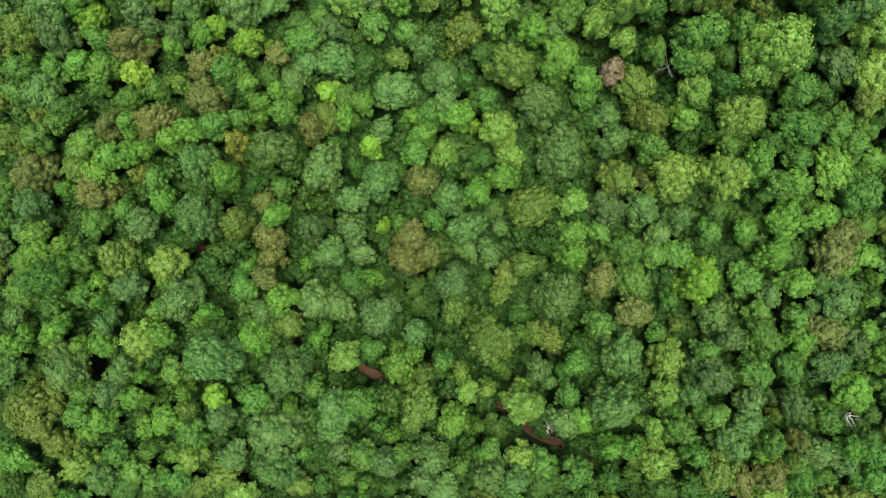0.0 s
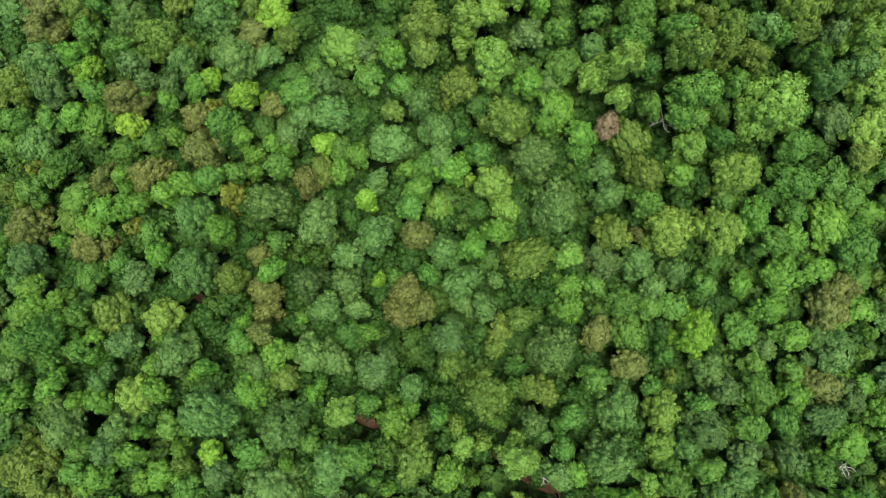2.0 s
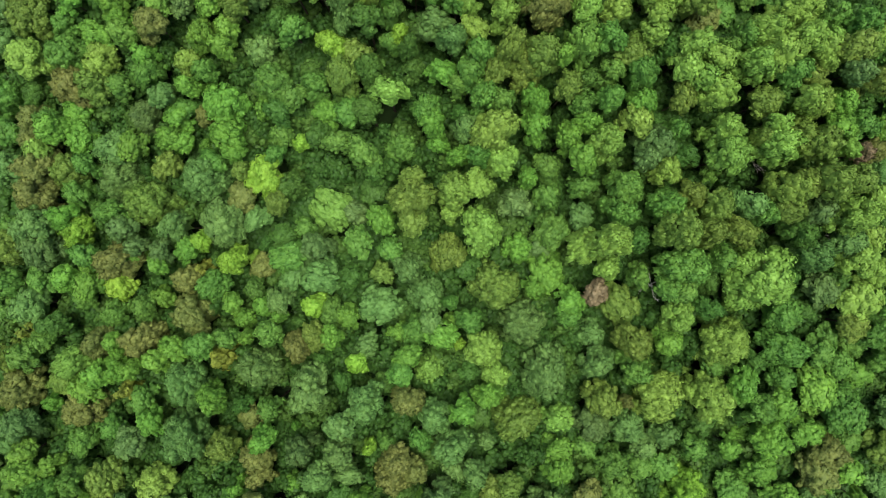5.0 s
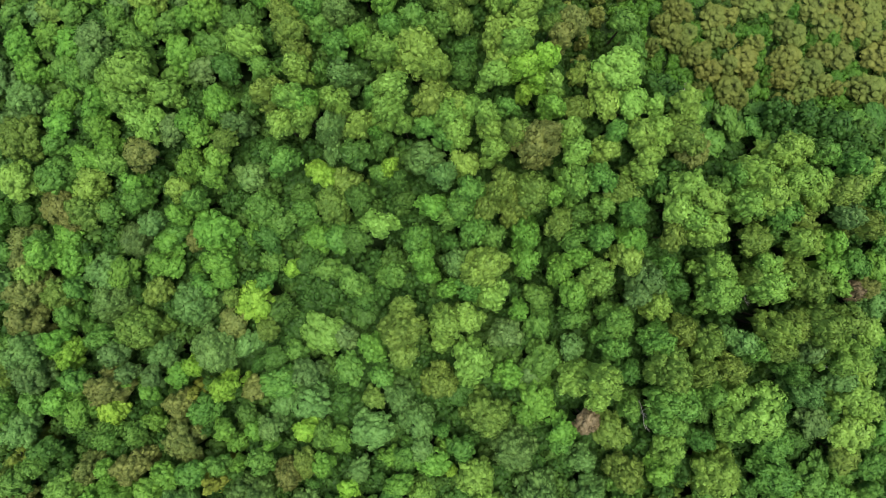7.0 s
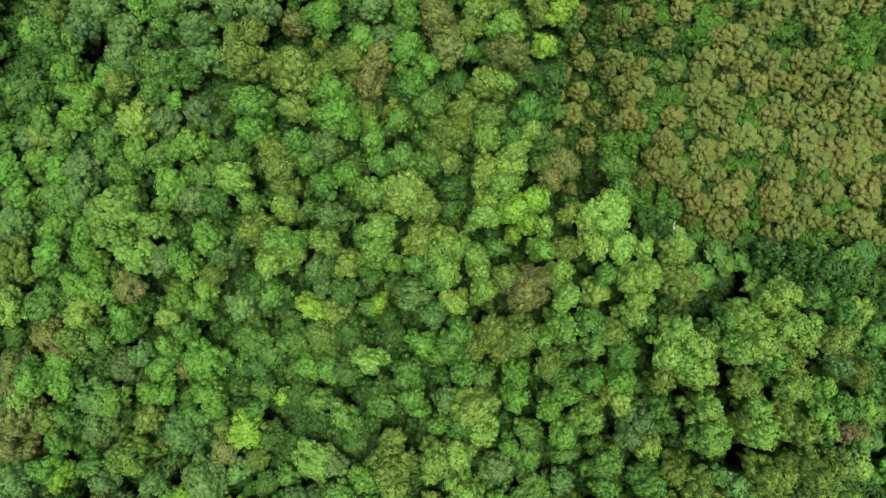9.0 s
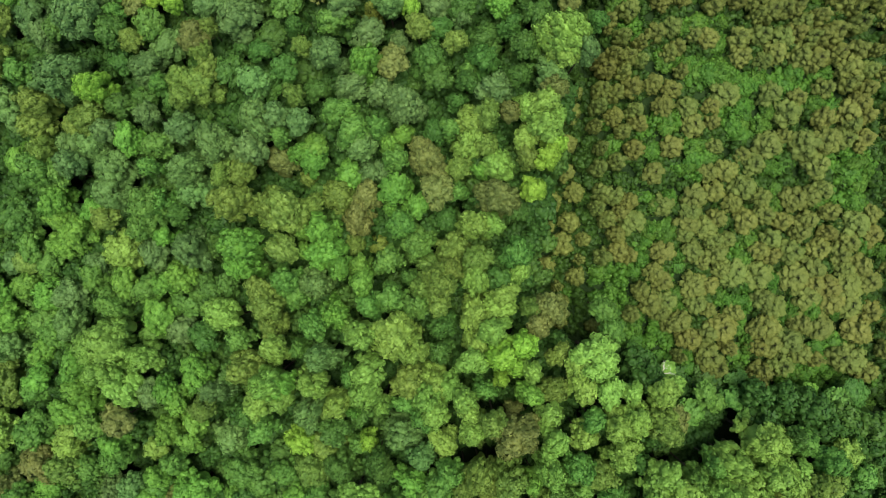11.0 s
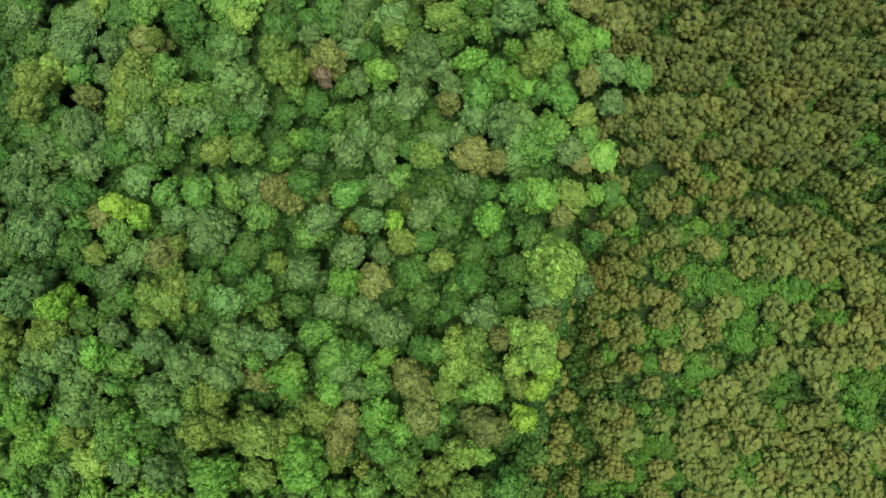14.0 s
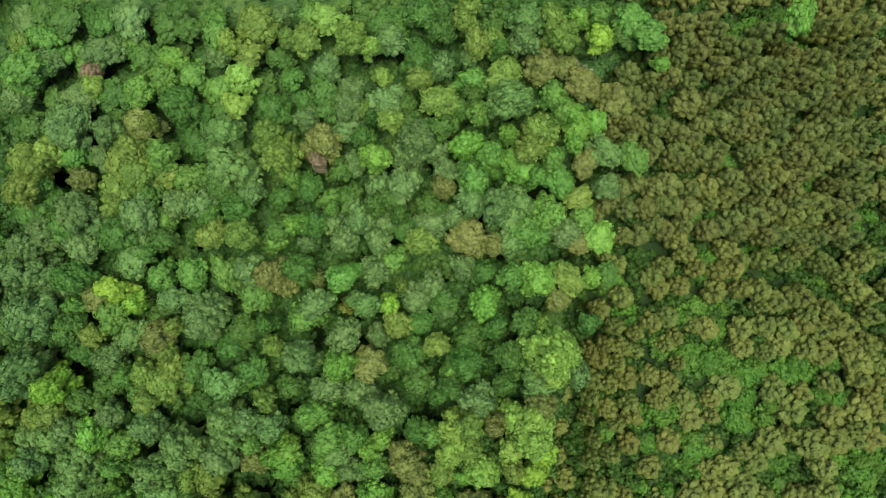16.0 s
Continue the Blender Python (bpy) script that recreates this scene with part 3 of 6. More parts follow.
grove("bright", [
    (-36.1, 73.1, 8.2, 2.07), (-33.3, 75.7, 9.7, 2.01), (-30.8, 67.4, 7.9, 1.56), (-26, 67, 8, 1.38), (-25.3, 72.4, 10, 1.26), (-23.7, 67.8, 9.6, 1.94),
    (-16.4, 69.2, 13.3, 2.02), (-16.1, 71.3, 14.3, 2.41), (-9.5, 70.6, 11.6, 1.03), (-9.3, 72.9, 12.2, 1.02), (-7.3, 72.9, 12.5, 1.84), (-7.2, 70.2, 12.1, 2.21),
    (-5.2, 68.8, 11.9, 1.37), (-3.1, 68.9, 12.4, 1.22), (-2.8, 67.3, 12.8, 1.49), (0.2, 75.1, 12.8, 0.86), (0.7, 77, 13.5, 1.79), (3.3, 75.4, 13.7, 1.45),
    (-28.9, 83.3, 10.6, 1.65), (-9.3, 81.2, 12.1, 1.16), (-7.9, 80.2, 12.2, 1.56), (-7.8, 81.8, 12.1, 1.5), (-4.2, 79.1, 12.7, 1.54),
])
grove("bright", [
    (0.5, 82, 13.5, 1.12), (1.8, 82.7, 13.7, 1.18), (10.1, 78.9, 14.4, 0.97), (-2, 90.7, 15.7, 1.86), (12.6, 96.5, 15.9, 1.81), (17.7, 98.9, 15.2, 1.75),
    (19.8, 99.4, 14.2, 1.23), (23.2, 98.9, 14.1, 1.03), (-6, 104.9, 14.5, 1.07), (2.1, 111.2, 15.4, 1.45), (11, 112.4, 15.8, 1.38), (15.2, 112.9, 15.6, 1.04),
    (15.7, 110.6, 15.6, 1.34), (16.6, 109.7, 15.5, 1.65), (21.5, 112, 14.9, 0.93), (22.2, 113.4, 15.2, 1.37), (24, 114, 14.9, 1.26), (24.4, 102.6, 13.6, 1.6),
    (-18.2, 121.9, 13.5, 1.29), (21.5, 115.2, 15.3, 1.24), (22.6, 124.3, 15.1, 1.09), (30.5, 119.7, 14.4, 0.85), (44, 124, 14.7, 1.55),
])
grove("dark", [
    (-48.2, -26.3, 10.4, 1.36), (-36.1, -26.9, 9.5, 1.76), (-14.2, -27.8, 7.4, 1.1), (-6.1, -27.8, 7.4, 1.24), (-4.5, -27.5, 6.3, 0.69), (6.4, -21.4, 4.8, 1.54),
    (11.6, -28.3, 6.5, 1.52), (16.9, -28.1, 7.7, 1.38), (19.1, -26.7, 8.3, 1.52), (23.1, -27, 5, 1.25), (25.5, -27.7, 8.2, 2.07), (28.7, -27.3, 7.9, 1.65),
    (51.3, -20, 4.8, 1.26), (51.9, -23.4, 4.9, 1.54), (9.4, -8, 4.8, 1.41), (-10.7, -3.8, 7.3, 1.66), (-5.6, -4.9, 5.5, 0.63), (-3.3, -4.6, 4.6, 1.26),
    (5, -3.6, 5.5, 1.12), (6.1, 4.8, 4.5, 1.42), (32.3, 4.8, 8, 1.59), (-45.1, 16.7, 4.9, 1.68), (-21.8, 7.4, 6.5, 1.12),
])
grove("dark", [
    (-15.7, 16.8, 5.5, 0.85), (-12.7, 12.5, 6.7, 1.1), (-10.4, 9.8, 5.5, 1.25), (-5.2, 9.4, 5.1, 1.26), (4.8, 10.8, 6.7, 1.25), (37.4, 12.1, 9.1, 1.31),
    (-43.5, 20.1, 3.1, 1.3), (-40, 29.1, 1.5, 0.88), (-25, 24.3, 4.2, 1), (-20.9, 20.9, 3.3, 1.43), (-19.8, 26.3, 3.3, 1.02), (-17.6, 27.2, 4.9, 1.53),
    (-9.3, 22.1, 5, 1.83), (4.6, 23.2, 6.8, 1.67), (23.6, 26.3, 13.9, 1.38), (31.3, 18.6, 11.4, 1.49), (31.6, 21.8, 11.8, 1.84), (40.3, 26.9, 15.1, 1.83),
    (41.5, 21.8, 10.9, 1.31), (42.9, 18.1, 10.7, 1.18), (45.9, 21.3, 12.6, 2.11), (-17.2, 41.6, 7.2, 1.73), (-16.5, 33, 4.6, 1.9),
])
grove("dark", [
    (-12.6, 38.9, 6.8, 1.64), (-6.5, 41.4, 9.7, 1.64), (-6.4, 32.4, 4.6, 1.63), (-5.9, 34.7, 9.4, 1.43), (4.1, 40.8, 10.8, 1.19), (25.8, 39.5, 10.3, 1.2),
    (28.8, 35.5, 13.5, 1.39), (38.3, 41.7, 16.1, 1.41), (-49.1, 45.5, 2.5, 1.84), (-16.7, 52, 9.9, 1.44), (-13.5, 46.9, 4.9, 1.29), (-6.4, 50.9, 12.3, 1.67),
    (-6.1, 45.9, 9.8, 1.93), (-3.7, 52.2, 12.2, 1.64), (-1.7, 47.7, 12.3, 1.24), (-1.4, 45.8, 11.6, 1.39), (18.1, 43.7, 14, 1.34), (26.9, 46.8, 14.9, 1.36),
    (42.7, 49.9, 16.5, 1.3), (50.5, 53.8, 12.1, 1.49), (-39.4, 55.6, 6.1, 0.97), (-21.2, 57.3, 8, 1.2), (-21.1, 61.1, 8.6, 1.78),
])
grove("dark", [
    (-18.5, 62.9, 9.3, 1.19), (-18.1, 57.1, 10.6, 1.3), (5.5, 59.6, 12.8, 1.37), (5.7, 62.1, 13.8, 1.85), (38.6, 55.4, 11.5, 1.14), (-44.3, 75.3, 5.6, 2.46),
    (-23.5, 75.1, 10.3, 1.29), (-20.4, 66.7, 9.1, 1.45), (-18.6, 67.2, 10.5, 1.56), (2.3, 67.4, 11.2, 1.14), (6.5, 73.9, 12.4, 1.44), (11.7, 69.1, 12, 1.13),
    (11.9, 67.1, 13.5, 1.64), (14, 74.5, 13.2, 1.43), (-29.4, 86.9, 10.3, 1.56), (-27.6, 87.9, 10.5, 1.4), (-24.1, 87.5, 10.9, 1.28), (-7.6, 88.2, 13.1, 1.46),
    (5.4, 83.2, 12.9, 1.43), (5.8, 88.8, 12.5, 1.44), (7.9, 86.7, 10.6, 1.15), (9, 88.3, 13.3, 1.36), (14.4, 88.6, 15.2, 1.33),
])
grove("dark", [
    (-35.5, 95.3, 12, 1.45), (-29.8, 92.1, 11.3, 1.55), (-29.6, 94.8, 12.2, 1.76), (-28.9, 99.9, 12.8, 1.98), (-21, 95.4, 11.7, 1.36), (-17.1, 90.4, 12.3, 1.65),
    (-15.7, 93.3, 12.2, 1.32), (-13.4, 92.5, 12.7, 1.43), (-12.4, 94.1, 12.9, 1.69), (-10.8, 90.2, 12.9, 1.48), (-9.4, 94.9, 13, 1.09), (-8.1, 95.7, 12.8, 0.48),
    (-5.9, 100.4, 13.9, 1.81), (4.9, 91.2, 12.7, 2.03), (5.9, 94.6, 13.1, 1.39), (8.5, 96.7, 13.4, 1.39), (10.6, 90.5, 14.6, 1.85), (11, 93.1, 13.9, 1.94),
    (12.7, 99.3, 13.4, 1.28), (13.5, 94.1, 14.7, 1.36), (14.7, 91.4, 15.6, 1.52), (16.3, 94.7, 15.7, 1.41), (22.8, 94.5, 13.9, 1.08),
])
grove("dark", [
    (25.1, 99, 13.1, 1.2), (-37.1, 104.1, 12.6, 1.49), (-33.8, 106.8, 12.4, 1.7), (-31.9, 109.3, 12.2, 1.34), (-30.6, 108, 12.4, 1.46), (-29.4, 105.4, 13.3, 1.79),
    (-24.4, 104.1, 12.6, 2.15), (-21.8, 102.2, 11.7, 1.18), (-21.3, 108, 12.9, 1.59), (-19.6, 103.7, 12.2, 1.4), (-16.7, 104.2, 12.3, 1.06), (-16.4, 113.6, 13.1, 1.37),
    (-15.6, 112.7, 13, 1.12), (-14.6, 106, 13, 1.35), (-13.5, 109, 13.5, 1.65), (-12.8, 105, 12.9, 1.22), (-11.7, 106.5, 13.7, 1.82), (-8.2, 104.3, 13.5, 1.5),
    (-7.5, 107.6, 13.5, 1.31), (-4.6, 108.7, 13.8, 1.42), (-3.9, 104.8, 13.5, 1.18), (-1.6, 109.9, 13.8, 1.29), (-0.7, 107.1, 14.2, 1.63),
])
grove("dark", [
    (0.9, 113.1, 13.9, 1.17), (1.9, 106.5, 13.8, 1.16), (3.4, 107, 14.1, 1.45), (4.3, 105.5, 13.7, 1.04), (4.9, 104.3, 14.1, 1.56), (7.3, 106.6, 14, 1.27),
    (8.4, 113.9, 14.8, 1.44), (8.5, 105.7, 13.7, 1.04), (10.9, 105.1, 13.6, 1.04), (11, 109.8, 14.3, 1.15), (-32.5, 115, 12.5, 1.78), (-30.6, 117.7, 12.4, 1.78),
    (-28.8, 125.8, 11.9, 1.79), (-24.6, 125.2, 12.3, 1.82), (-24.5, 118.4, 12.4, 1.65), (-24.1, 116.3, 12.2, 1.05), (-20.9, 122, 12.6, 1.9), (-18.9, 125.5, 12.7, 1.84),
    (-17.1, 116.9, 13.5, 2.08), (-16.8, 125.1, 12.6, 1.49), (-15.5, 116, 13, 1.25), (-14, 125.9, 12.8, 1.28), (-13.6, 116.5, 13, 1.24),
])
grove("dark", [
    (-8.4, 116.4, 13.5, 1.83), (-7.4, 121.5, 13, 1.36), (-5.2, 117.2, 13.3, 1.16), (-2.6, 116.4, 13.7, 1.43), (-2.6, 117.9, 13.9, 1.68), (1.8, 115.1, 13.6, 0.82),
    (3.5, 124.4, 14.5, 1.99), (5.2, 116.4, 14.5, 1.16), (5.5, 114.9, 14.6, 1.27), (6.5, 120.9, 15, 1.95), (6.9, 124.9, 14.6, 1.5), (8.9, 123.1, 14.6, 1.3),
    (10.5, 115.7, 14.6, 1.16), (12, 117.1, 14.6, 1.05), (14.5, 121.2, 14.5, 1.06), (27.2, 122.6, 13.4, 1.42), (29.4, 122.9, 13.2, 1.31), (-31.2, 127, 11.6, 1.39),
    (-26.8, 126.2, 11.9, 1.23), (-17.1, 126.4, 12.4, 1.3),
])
grove("green", [
    (-40.2, -18.3, 11.1, 1.75), (-36.5, -22.8, 10.8, 1.34), (-34.7, -24.9, 11, 1.74), (-32.8, -22.5, 10.5, 1.17), (-32.3, -25.9, 10.8, 1.33), (-29.6, -25.5, 10.9, 1.55),
    (-28.2, -20.7, 11.1, 2.06), (-11, -26.2, 9.9, 1.5), (-8.9, -23.1, 9.9, 1.63), (-7.4, -20.1, 9.4, 0.95), (-4.9, -23.5, 9.6, 1.18), (2, -24.5, 9.7, 1.26),
    (5.2, -23.1, 9.8, 1.47), (11.4, -24.8, 10.1, 1.79), (15.2, -25.5, 10.2, 1.8), (27.1, -20.4, 9.9, 2.23), (28.7, -23.3, 9.3, 1.56), (31.1, -19.1, 9.3, 1.71),
    (37.2, -22, 9.1, 1.94), (41.2, -26.3, 8.8, 1.83), (44.5, -26.3, 8.6, 1.86), (44.5, -19.6, 8.5, 2), (49.2, -26.4, 8.4, 1.73),
])
grove("green", [
    (49.6, -23.6, 8.3, 1.72), (-45.2, -10.2, 10, 1.42), (-44.7, -6.7, 10.4, 1.93), (-40, -16, 10.7, 1.5), (-30.6, -13.9, 10.9, 1.66), (-21.5, -17.1, 10.4, 1.67),
    (-14.6, -15.8, 10, 1.39), (-9.4, -17.1, 10.3, 2.04), (-8.1, -11.3, 9.4, 1.37), (-0.1, -12.7, 9.4, 1.22), (9, -9.6, 9.1, 1.08), (14.2, -16.5, 9.9, 1.61),
    (15.1, -13.2, 9.8, 1.6), (17.7, -8.6, 9, 1.62), (24.6, -9.6, 8.2, 1.13), (30.3, -11.5, 8.5, 1.46), (35.9, -14.3, 8.9, 2.3), (37.1, -10.5, 8.5, 2.31),
    (39.6, -13.6, 8.4, 1.61), (41.5, -8, 8, 1.53), (-45, -3.6, 11.1, 2.89), (-41.4, -5.4, 9.9, 1.5), (-41.4, -1.2, 9.4, 1.91),
])
grove("green", [
    (-41.3, 2.9, 7.4, 1.95), (-37.6, 4.5, 7.4, 1.43), (-23.1, -4.4, 9.6, 1.66), (-4.9, 3, 9.4, 1.24), (-1.1, 3.4, 9.1, 1.24), (18.4, 2, 8, 1.48),
    (21.4, -0, 7.9, 2.02), (22.9, -3.8, 6.8, 2.21), (25, -0.7, 7.4, 1.51), (26.2, -5.9, 7, 1.15), (27.7, -0.6, 7.9, 1.68), (30.8, 2, 8.3, 1.53),
    (35.9, -3.5, 5.6, 2.35), (49, 2.6, 8.2, 1.65), (-48.1, 13.3, 6.1, 1.78), (-46, 15, 6.2, 1.35), (-33.5, 8.1, 7.8, 1.64), (-26.7, 14.4, 7.2, 1.7),
    (-23.6, 15.2, 7.1, 1.38), (-18.5, 15.9, 7.6, 1.51), (-18.5, 7, 8.5, 1.47), (-11.6, 17.8, 7.1, 1.81), (-3.2, 11.2, 8.7, 1.66),
])
grove("green", [
    (-1.5, 15.8, 7.5, 1.92), (4.9, 17.2, 8.3, 1.54), (16.3, 17.5, 9.1, 1.35), (23.3, 11.7, 10.3, 1.92), (32.4, 11.9, 11.3, 1.58), (37.3, 7.2, 10.4, 2.13),
    (39.7, 17.8, 13.3, 2.25), (40.3, 13.7, 10.9, 2.53), (40.4, 10.3, 10.3, 1.57), (44.1, 13.4, 10.5, 1.69), (45.2, 14.8, 11.4, 1.61), (46.6, 12, 10.4, 1.96),
    (46.9, 6.5, 10.8, 2.68), (48.5, 14, 10.8, 1.83), (50.1, 15.6, 11.7, 1.91), (-51.5, 18.9, 5, 1.77), (-50.8, 21.7, 4.9, 1.77), (-47.6, 22.1, 4.9, 1.67),
    (-41.6, 19.6, 5.9, 1.17), (-41, 25, 5.1, 1.7), (-37.6, 18.1, 7.1, 1.83), (-33.7, 18.9, 6.7, 1.4), (-25.6, 21.4, 6.9, 2.22),
])
grove("green", [
    (-16.1, 24.6, 7.2, 2.37), (-14.8, 28, 5.9, 1.37), (-8.1, 26.2, 6.7, 1.73), (-4.1, 25.3, 7.9, 1.62), (2.6, 19.3, 7.6, 0.96), (14.5, 27.2, 8.4, 2.44),
    (21.5, 29.4, 14.6, 1.94), (23.6, 22.1, 13.2, 1.38), (26, 29.9, 16.3, 2.07), (26.6, 20.9, 13.4, 1.47), (28.2, 23.3, 15.3, 2.64), (28.3, 20.5, 13.5, 1.68),
    (31.8, 24.1, 15, 1.44), (36.3, 28.9, 16.8, 1.43), (-46.1, 41.7, 4.2, 1.38), (-42.6, 32.7, 4.7, 1.96), (-41.1, 36, 4.4, 1.52), (-37.3, 30.1, 5.3, 1.91),
    (-25.4, 35.9, 6.4, 1.55), (-17.9, 36.8, 5.9, 1.29), (-17.1, 39, 6.4, 1.36), (-10.4, 37.9, 7.5, 1.62), (-9.2, 41.5, 8.1, 1.68),
])
grove("green", [
    (-7.3, 36.5, 9.4, 1.8), (-2.8, 37.3, 9.2, 2.09), (0.2, 41, 12.7, 2.06), (5.8, 35.8, 13.4, 1.35), (8.5, 41.5, 14.6, 1.54), (13.6, 34.6, 12.5, 1.59),
    (13.8, 31.4, 10.7, 1.64), (17.2, 41, 15.3, 1.34), (17.6, 32.3, 12.8, 1.53), (19.9, 41.3, 15.2, 1.42), (22, 32, 14.3, 2.16), (27.1, 37.9, 14.7, 1.32),
    (45.8, 38, 18.2, 1.62), (-45, 54, 3.9, 1.83), (-43.6, 49.4, 4.8, 2.57), (-36.3, 45.2, 5.3, 1.64), (-32.8, 46.5, 6.7, 2), (-28.9, 42.5, 6.6, 1.57),
    (-25.6, 46.4, 7.7, 1.38), (-17.8, 45.2, 7.8, 2.33), (-16, 43.5, 7.8, 1.79), (-14.8, 50.4, 11.2, 1.72), (-12.9, 44.7, 9, 1.82),
])
grove("green", [
    (-3.8, 48.8, 11.8, 1.25), (1.5, 53.8, 14.1, 1.5), (3.4, 52.2, 13.8, 1.36), (3.6, 43.6, 13.2, 1.36), (5, 44.8, 14.2, 1.68), (6, 46.5, 14.2, 1.61),
    (6.5, 42.2, 14.8, 2.01), (19.6, 47.4, 16.7, 1.61), (20.5, 44.5, 15.8, 1.55), (21.4, 52.2, 16.3, 1.35), (23.1, 43.9, 15.6, 1.99), (31.9, 46.2, 17, 1.24),
    (33.4, 51.7, 11.7, 1.6), (33.9, 47.4, 17.7, 1.39), (35.8, 53, 11.6, 1.19), (37.8, 53.3, 11.7, 1.41), (38.1, 43.5, 18.1, 1.62), (39.1, 51.3, 11.7, 1.41),
    (43.2, 49.7, 18.1, 1.45), (45.3, 48.1, 18.2, 1.54), (48.5, 53.1, 12.1, 1.62), (50.5, 51.1, 12.1, 1.49), (-42.2, 62.6, 5.3, 1.7),
])
grove("green", [
    (-39.9, 61.4, 7.6, 2.09), (-32.2, 64.9, 9.1, 1.96), (-28.4, 61.4, 7.6, 1.41), (-23.6, 64.6, 8.5, 1.72), (-17, 60.8, 12, 1.58), (-10.5, 65.7, 12.2, 1.53),
    (-9.9, 60, 14.5, 1.16), (-8.2, 62.4, 14.2, 1.5), (-4.3, 57, 15.1, 1.36), (-2.2, 64.6, 14.1, 1.47), (0.2, 65.4, 14, 1.74), (3.1, 64.6, 14.9, 1.52),
    (10.2, 55.4, 15.6, 1.34), (22.7, 63.9, 15.5, 1.42), (23.6, 61.7, 15.5, 1.41), (34.5, 54.1, 11.5, 1.26), (-48.6, 69.5, 4.2, 1.64), (-43.2, 71.5, 5, 2.13),
    (-41.6, 69.6, 3.8, 1.59), (-35.2, 68.1, 7.6, 1.84), (-28.2, 66.6, 7.7, 1.55), (-27.6, 73.5, 10.2, 1.49), (-26.4, 75.7, 12.3, 2.41),
])
grove("green", [
    (-25.1, 76.2, 11.4, 1.82), (-11.5, 67.3, 12.1, 1.88), (-0.1, 69.3, 13.5, 1.67), (1.6, 73.3, 13.5, 1.86), (3.2, 71.1, 12.8, 2.08), (7.5, 76.6, 14, 1.17),
    (13.7, 70.1, 14.9, 1.64), (-39.5, 80.2, 11, 2.21), (-38.4, 89.7, 11.2, 1.85), (-37.1, 80.1, 10.4, 1.56), (-26, 80.2, 11.1, 1.32), (-25.2, 82.5, 11.6, 1.6),
    (-25.1, 89.4, 10.8, 1.17), (-12.6, 89, 12.6, 1.49), (-11.2, 82.9, 13, 1.22), (-5.1, 85.6, 14.2, 1.92), (-3.3, 83.3, 13.8, 1.65), (-0.7, 83.6, 13.9, 1.31),
    (1.1, 80.3, 13.6, 1.32), (7, 83.4, 14.6, 1.3), (9, 89.7, 13.7, 1.11), (-29.3, 97.1, 11.9, 1.2), (-25.8, 96, 11.9, 1.74),
])
grove("green", [
    (-20.2, 99.9, 11.9, 1.58), (-17.5, 100, 12.4, 1.69), (-13.9, 100.2, 12.7, 1.6), (-10.6, 97.8, 13.3, 1.76), (-5.5, 95.4, 13.7, 1.65), (-1.5, 99.4, 13.8, 1.59),
    (3.2, 100.8, 13.9, 1.59), (15.3, 99.1, 14.6, 1.34), (-28.3, 112.1, 12.5, 1.46), (-19.8, 105.5, 12.2, 1.14), (-18.9, 112.1, 13.2, 1.57), (-16.8, 109.7, 13.3, 1.55),
    (-14.1, 112, 12.7, 0.74), (-8.6, 103.1, 13.2, 1.2), (-6.2, 109.4, 13.5, 1.07), (-5.1, 104.8, 13.4, 1.01), (-2.6, 107.2, 13.7, 1.29), (-2.3, 106.3, 13.3, 0.88),
    (11.8, 108.6, 14.5, 1.73), (13.6, 111.2, 14.9, 1.85), (16.6, 103.7, 14.3, 1.55), (17.9, 108.8, 14.6, 1.11), (18.2, 103.7, 14.3, 1.87),
])
grove("green", [
    (19.1, 105.2, 14.4, 1.94), (19.3, 110.5, 15.2, 1.23), (20, 108.7, 15, 1.86), (22.6, 104.8, 13.3, 1.27), (27.4, 110.4, 14.3, 1.47), (-32.2, 120.6, 13.8, 2.29),
    (-30.4, 123.6, 12.5, 1.94), (-28.2, 123, 11.8, 1.16), (-27.4, 121.7, 11.7, 1.08), (-21.9, 123.6, 12.1, 1.46), (-21.6, 118.6, 12.7, 1.82), (-18.7, 119.6, 12.6, 1.41),
    (-16, 119.9, 13, 1.58), (-13.6, 118.6, 13.1, 1.56), (-13.1, 123.7, 13.1, 1.65), (-6.1, 119.3, 13.1, 1.1), (-4.2, 125.5, 13.3, 1.36), (9.9, 114.4, 14.3, 0.75),
    (12, 118.8, 15, 1.58), (12.3, 115.3, 14.7, 1.16), (19.4, 116.6, 15.8, 1.42), (20.6, 115.5, 15.5, 1.37), (24.1, 124.3, 15.1, 1.16),
])
grove("green", [
    (27.9, 123.8, 15.6, 1.96), (29.2, 122.2, 15, 1.5),
])
grove("round", [
    (-38.4, -25.8, 11.2, 1.93), (-23.7, -23.3, 10.6, 1.67), (-19, -24.6, 11, 2.94), (-19, -20.8, 11, 3.58), (-13.1, -20.7, 9.9, 1.55), (-12.2, -18.2, 10.5, 2.64),
    (-4.4, -26.4, 9.2, 0.67), (-1.4, -23.7, 10.3, 2.14), (5.5, -25.5, 10.3, 2.16), (7.9, -26.2, 10.1, 1.79), (13.6, -19.6, 10.1, 1.77), (19.6, -18, 11.3, 3.1),
    (33.1, -22.2, 9.7, 2.45), (34.3, -19.8, 9.2, 1.74), (42.6, -23.4, 9.1, 2.66), (-50.3, -7.8, 6.2, 1.26), (-42.3, -13.6, 11.2, 2.64), (-37.6, -8.1, 10.2, 1.28),
    (-36.3, -13.8, 11.4, 2.09), (-26.2, -12.3, 12.4, 3.23), (-20.3, -7.2, 9.5, 1.39), (-17.8, -14.2, 11.6, 2.83), (-15, -6.1, 9.8, 2.25),
])
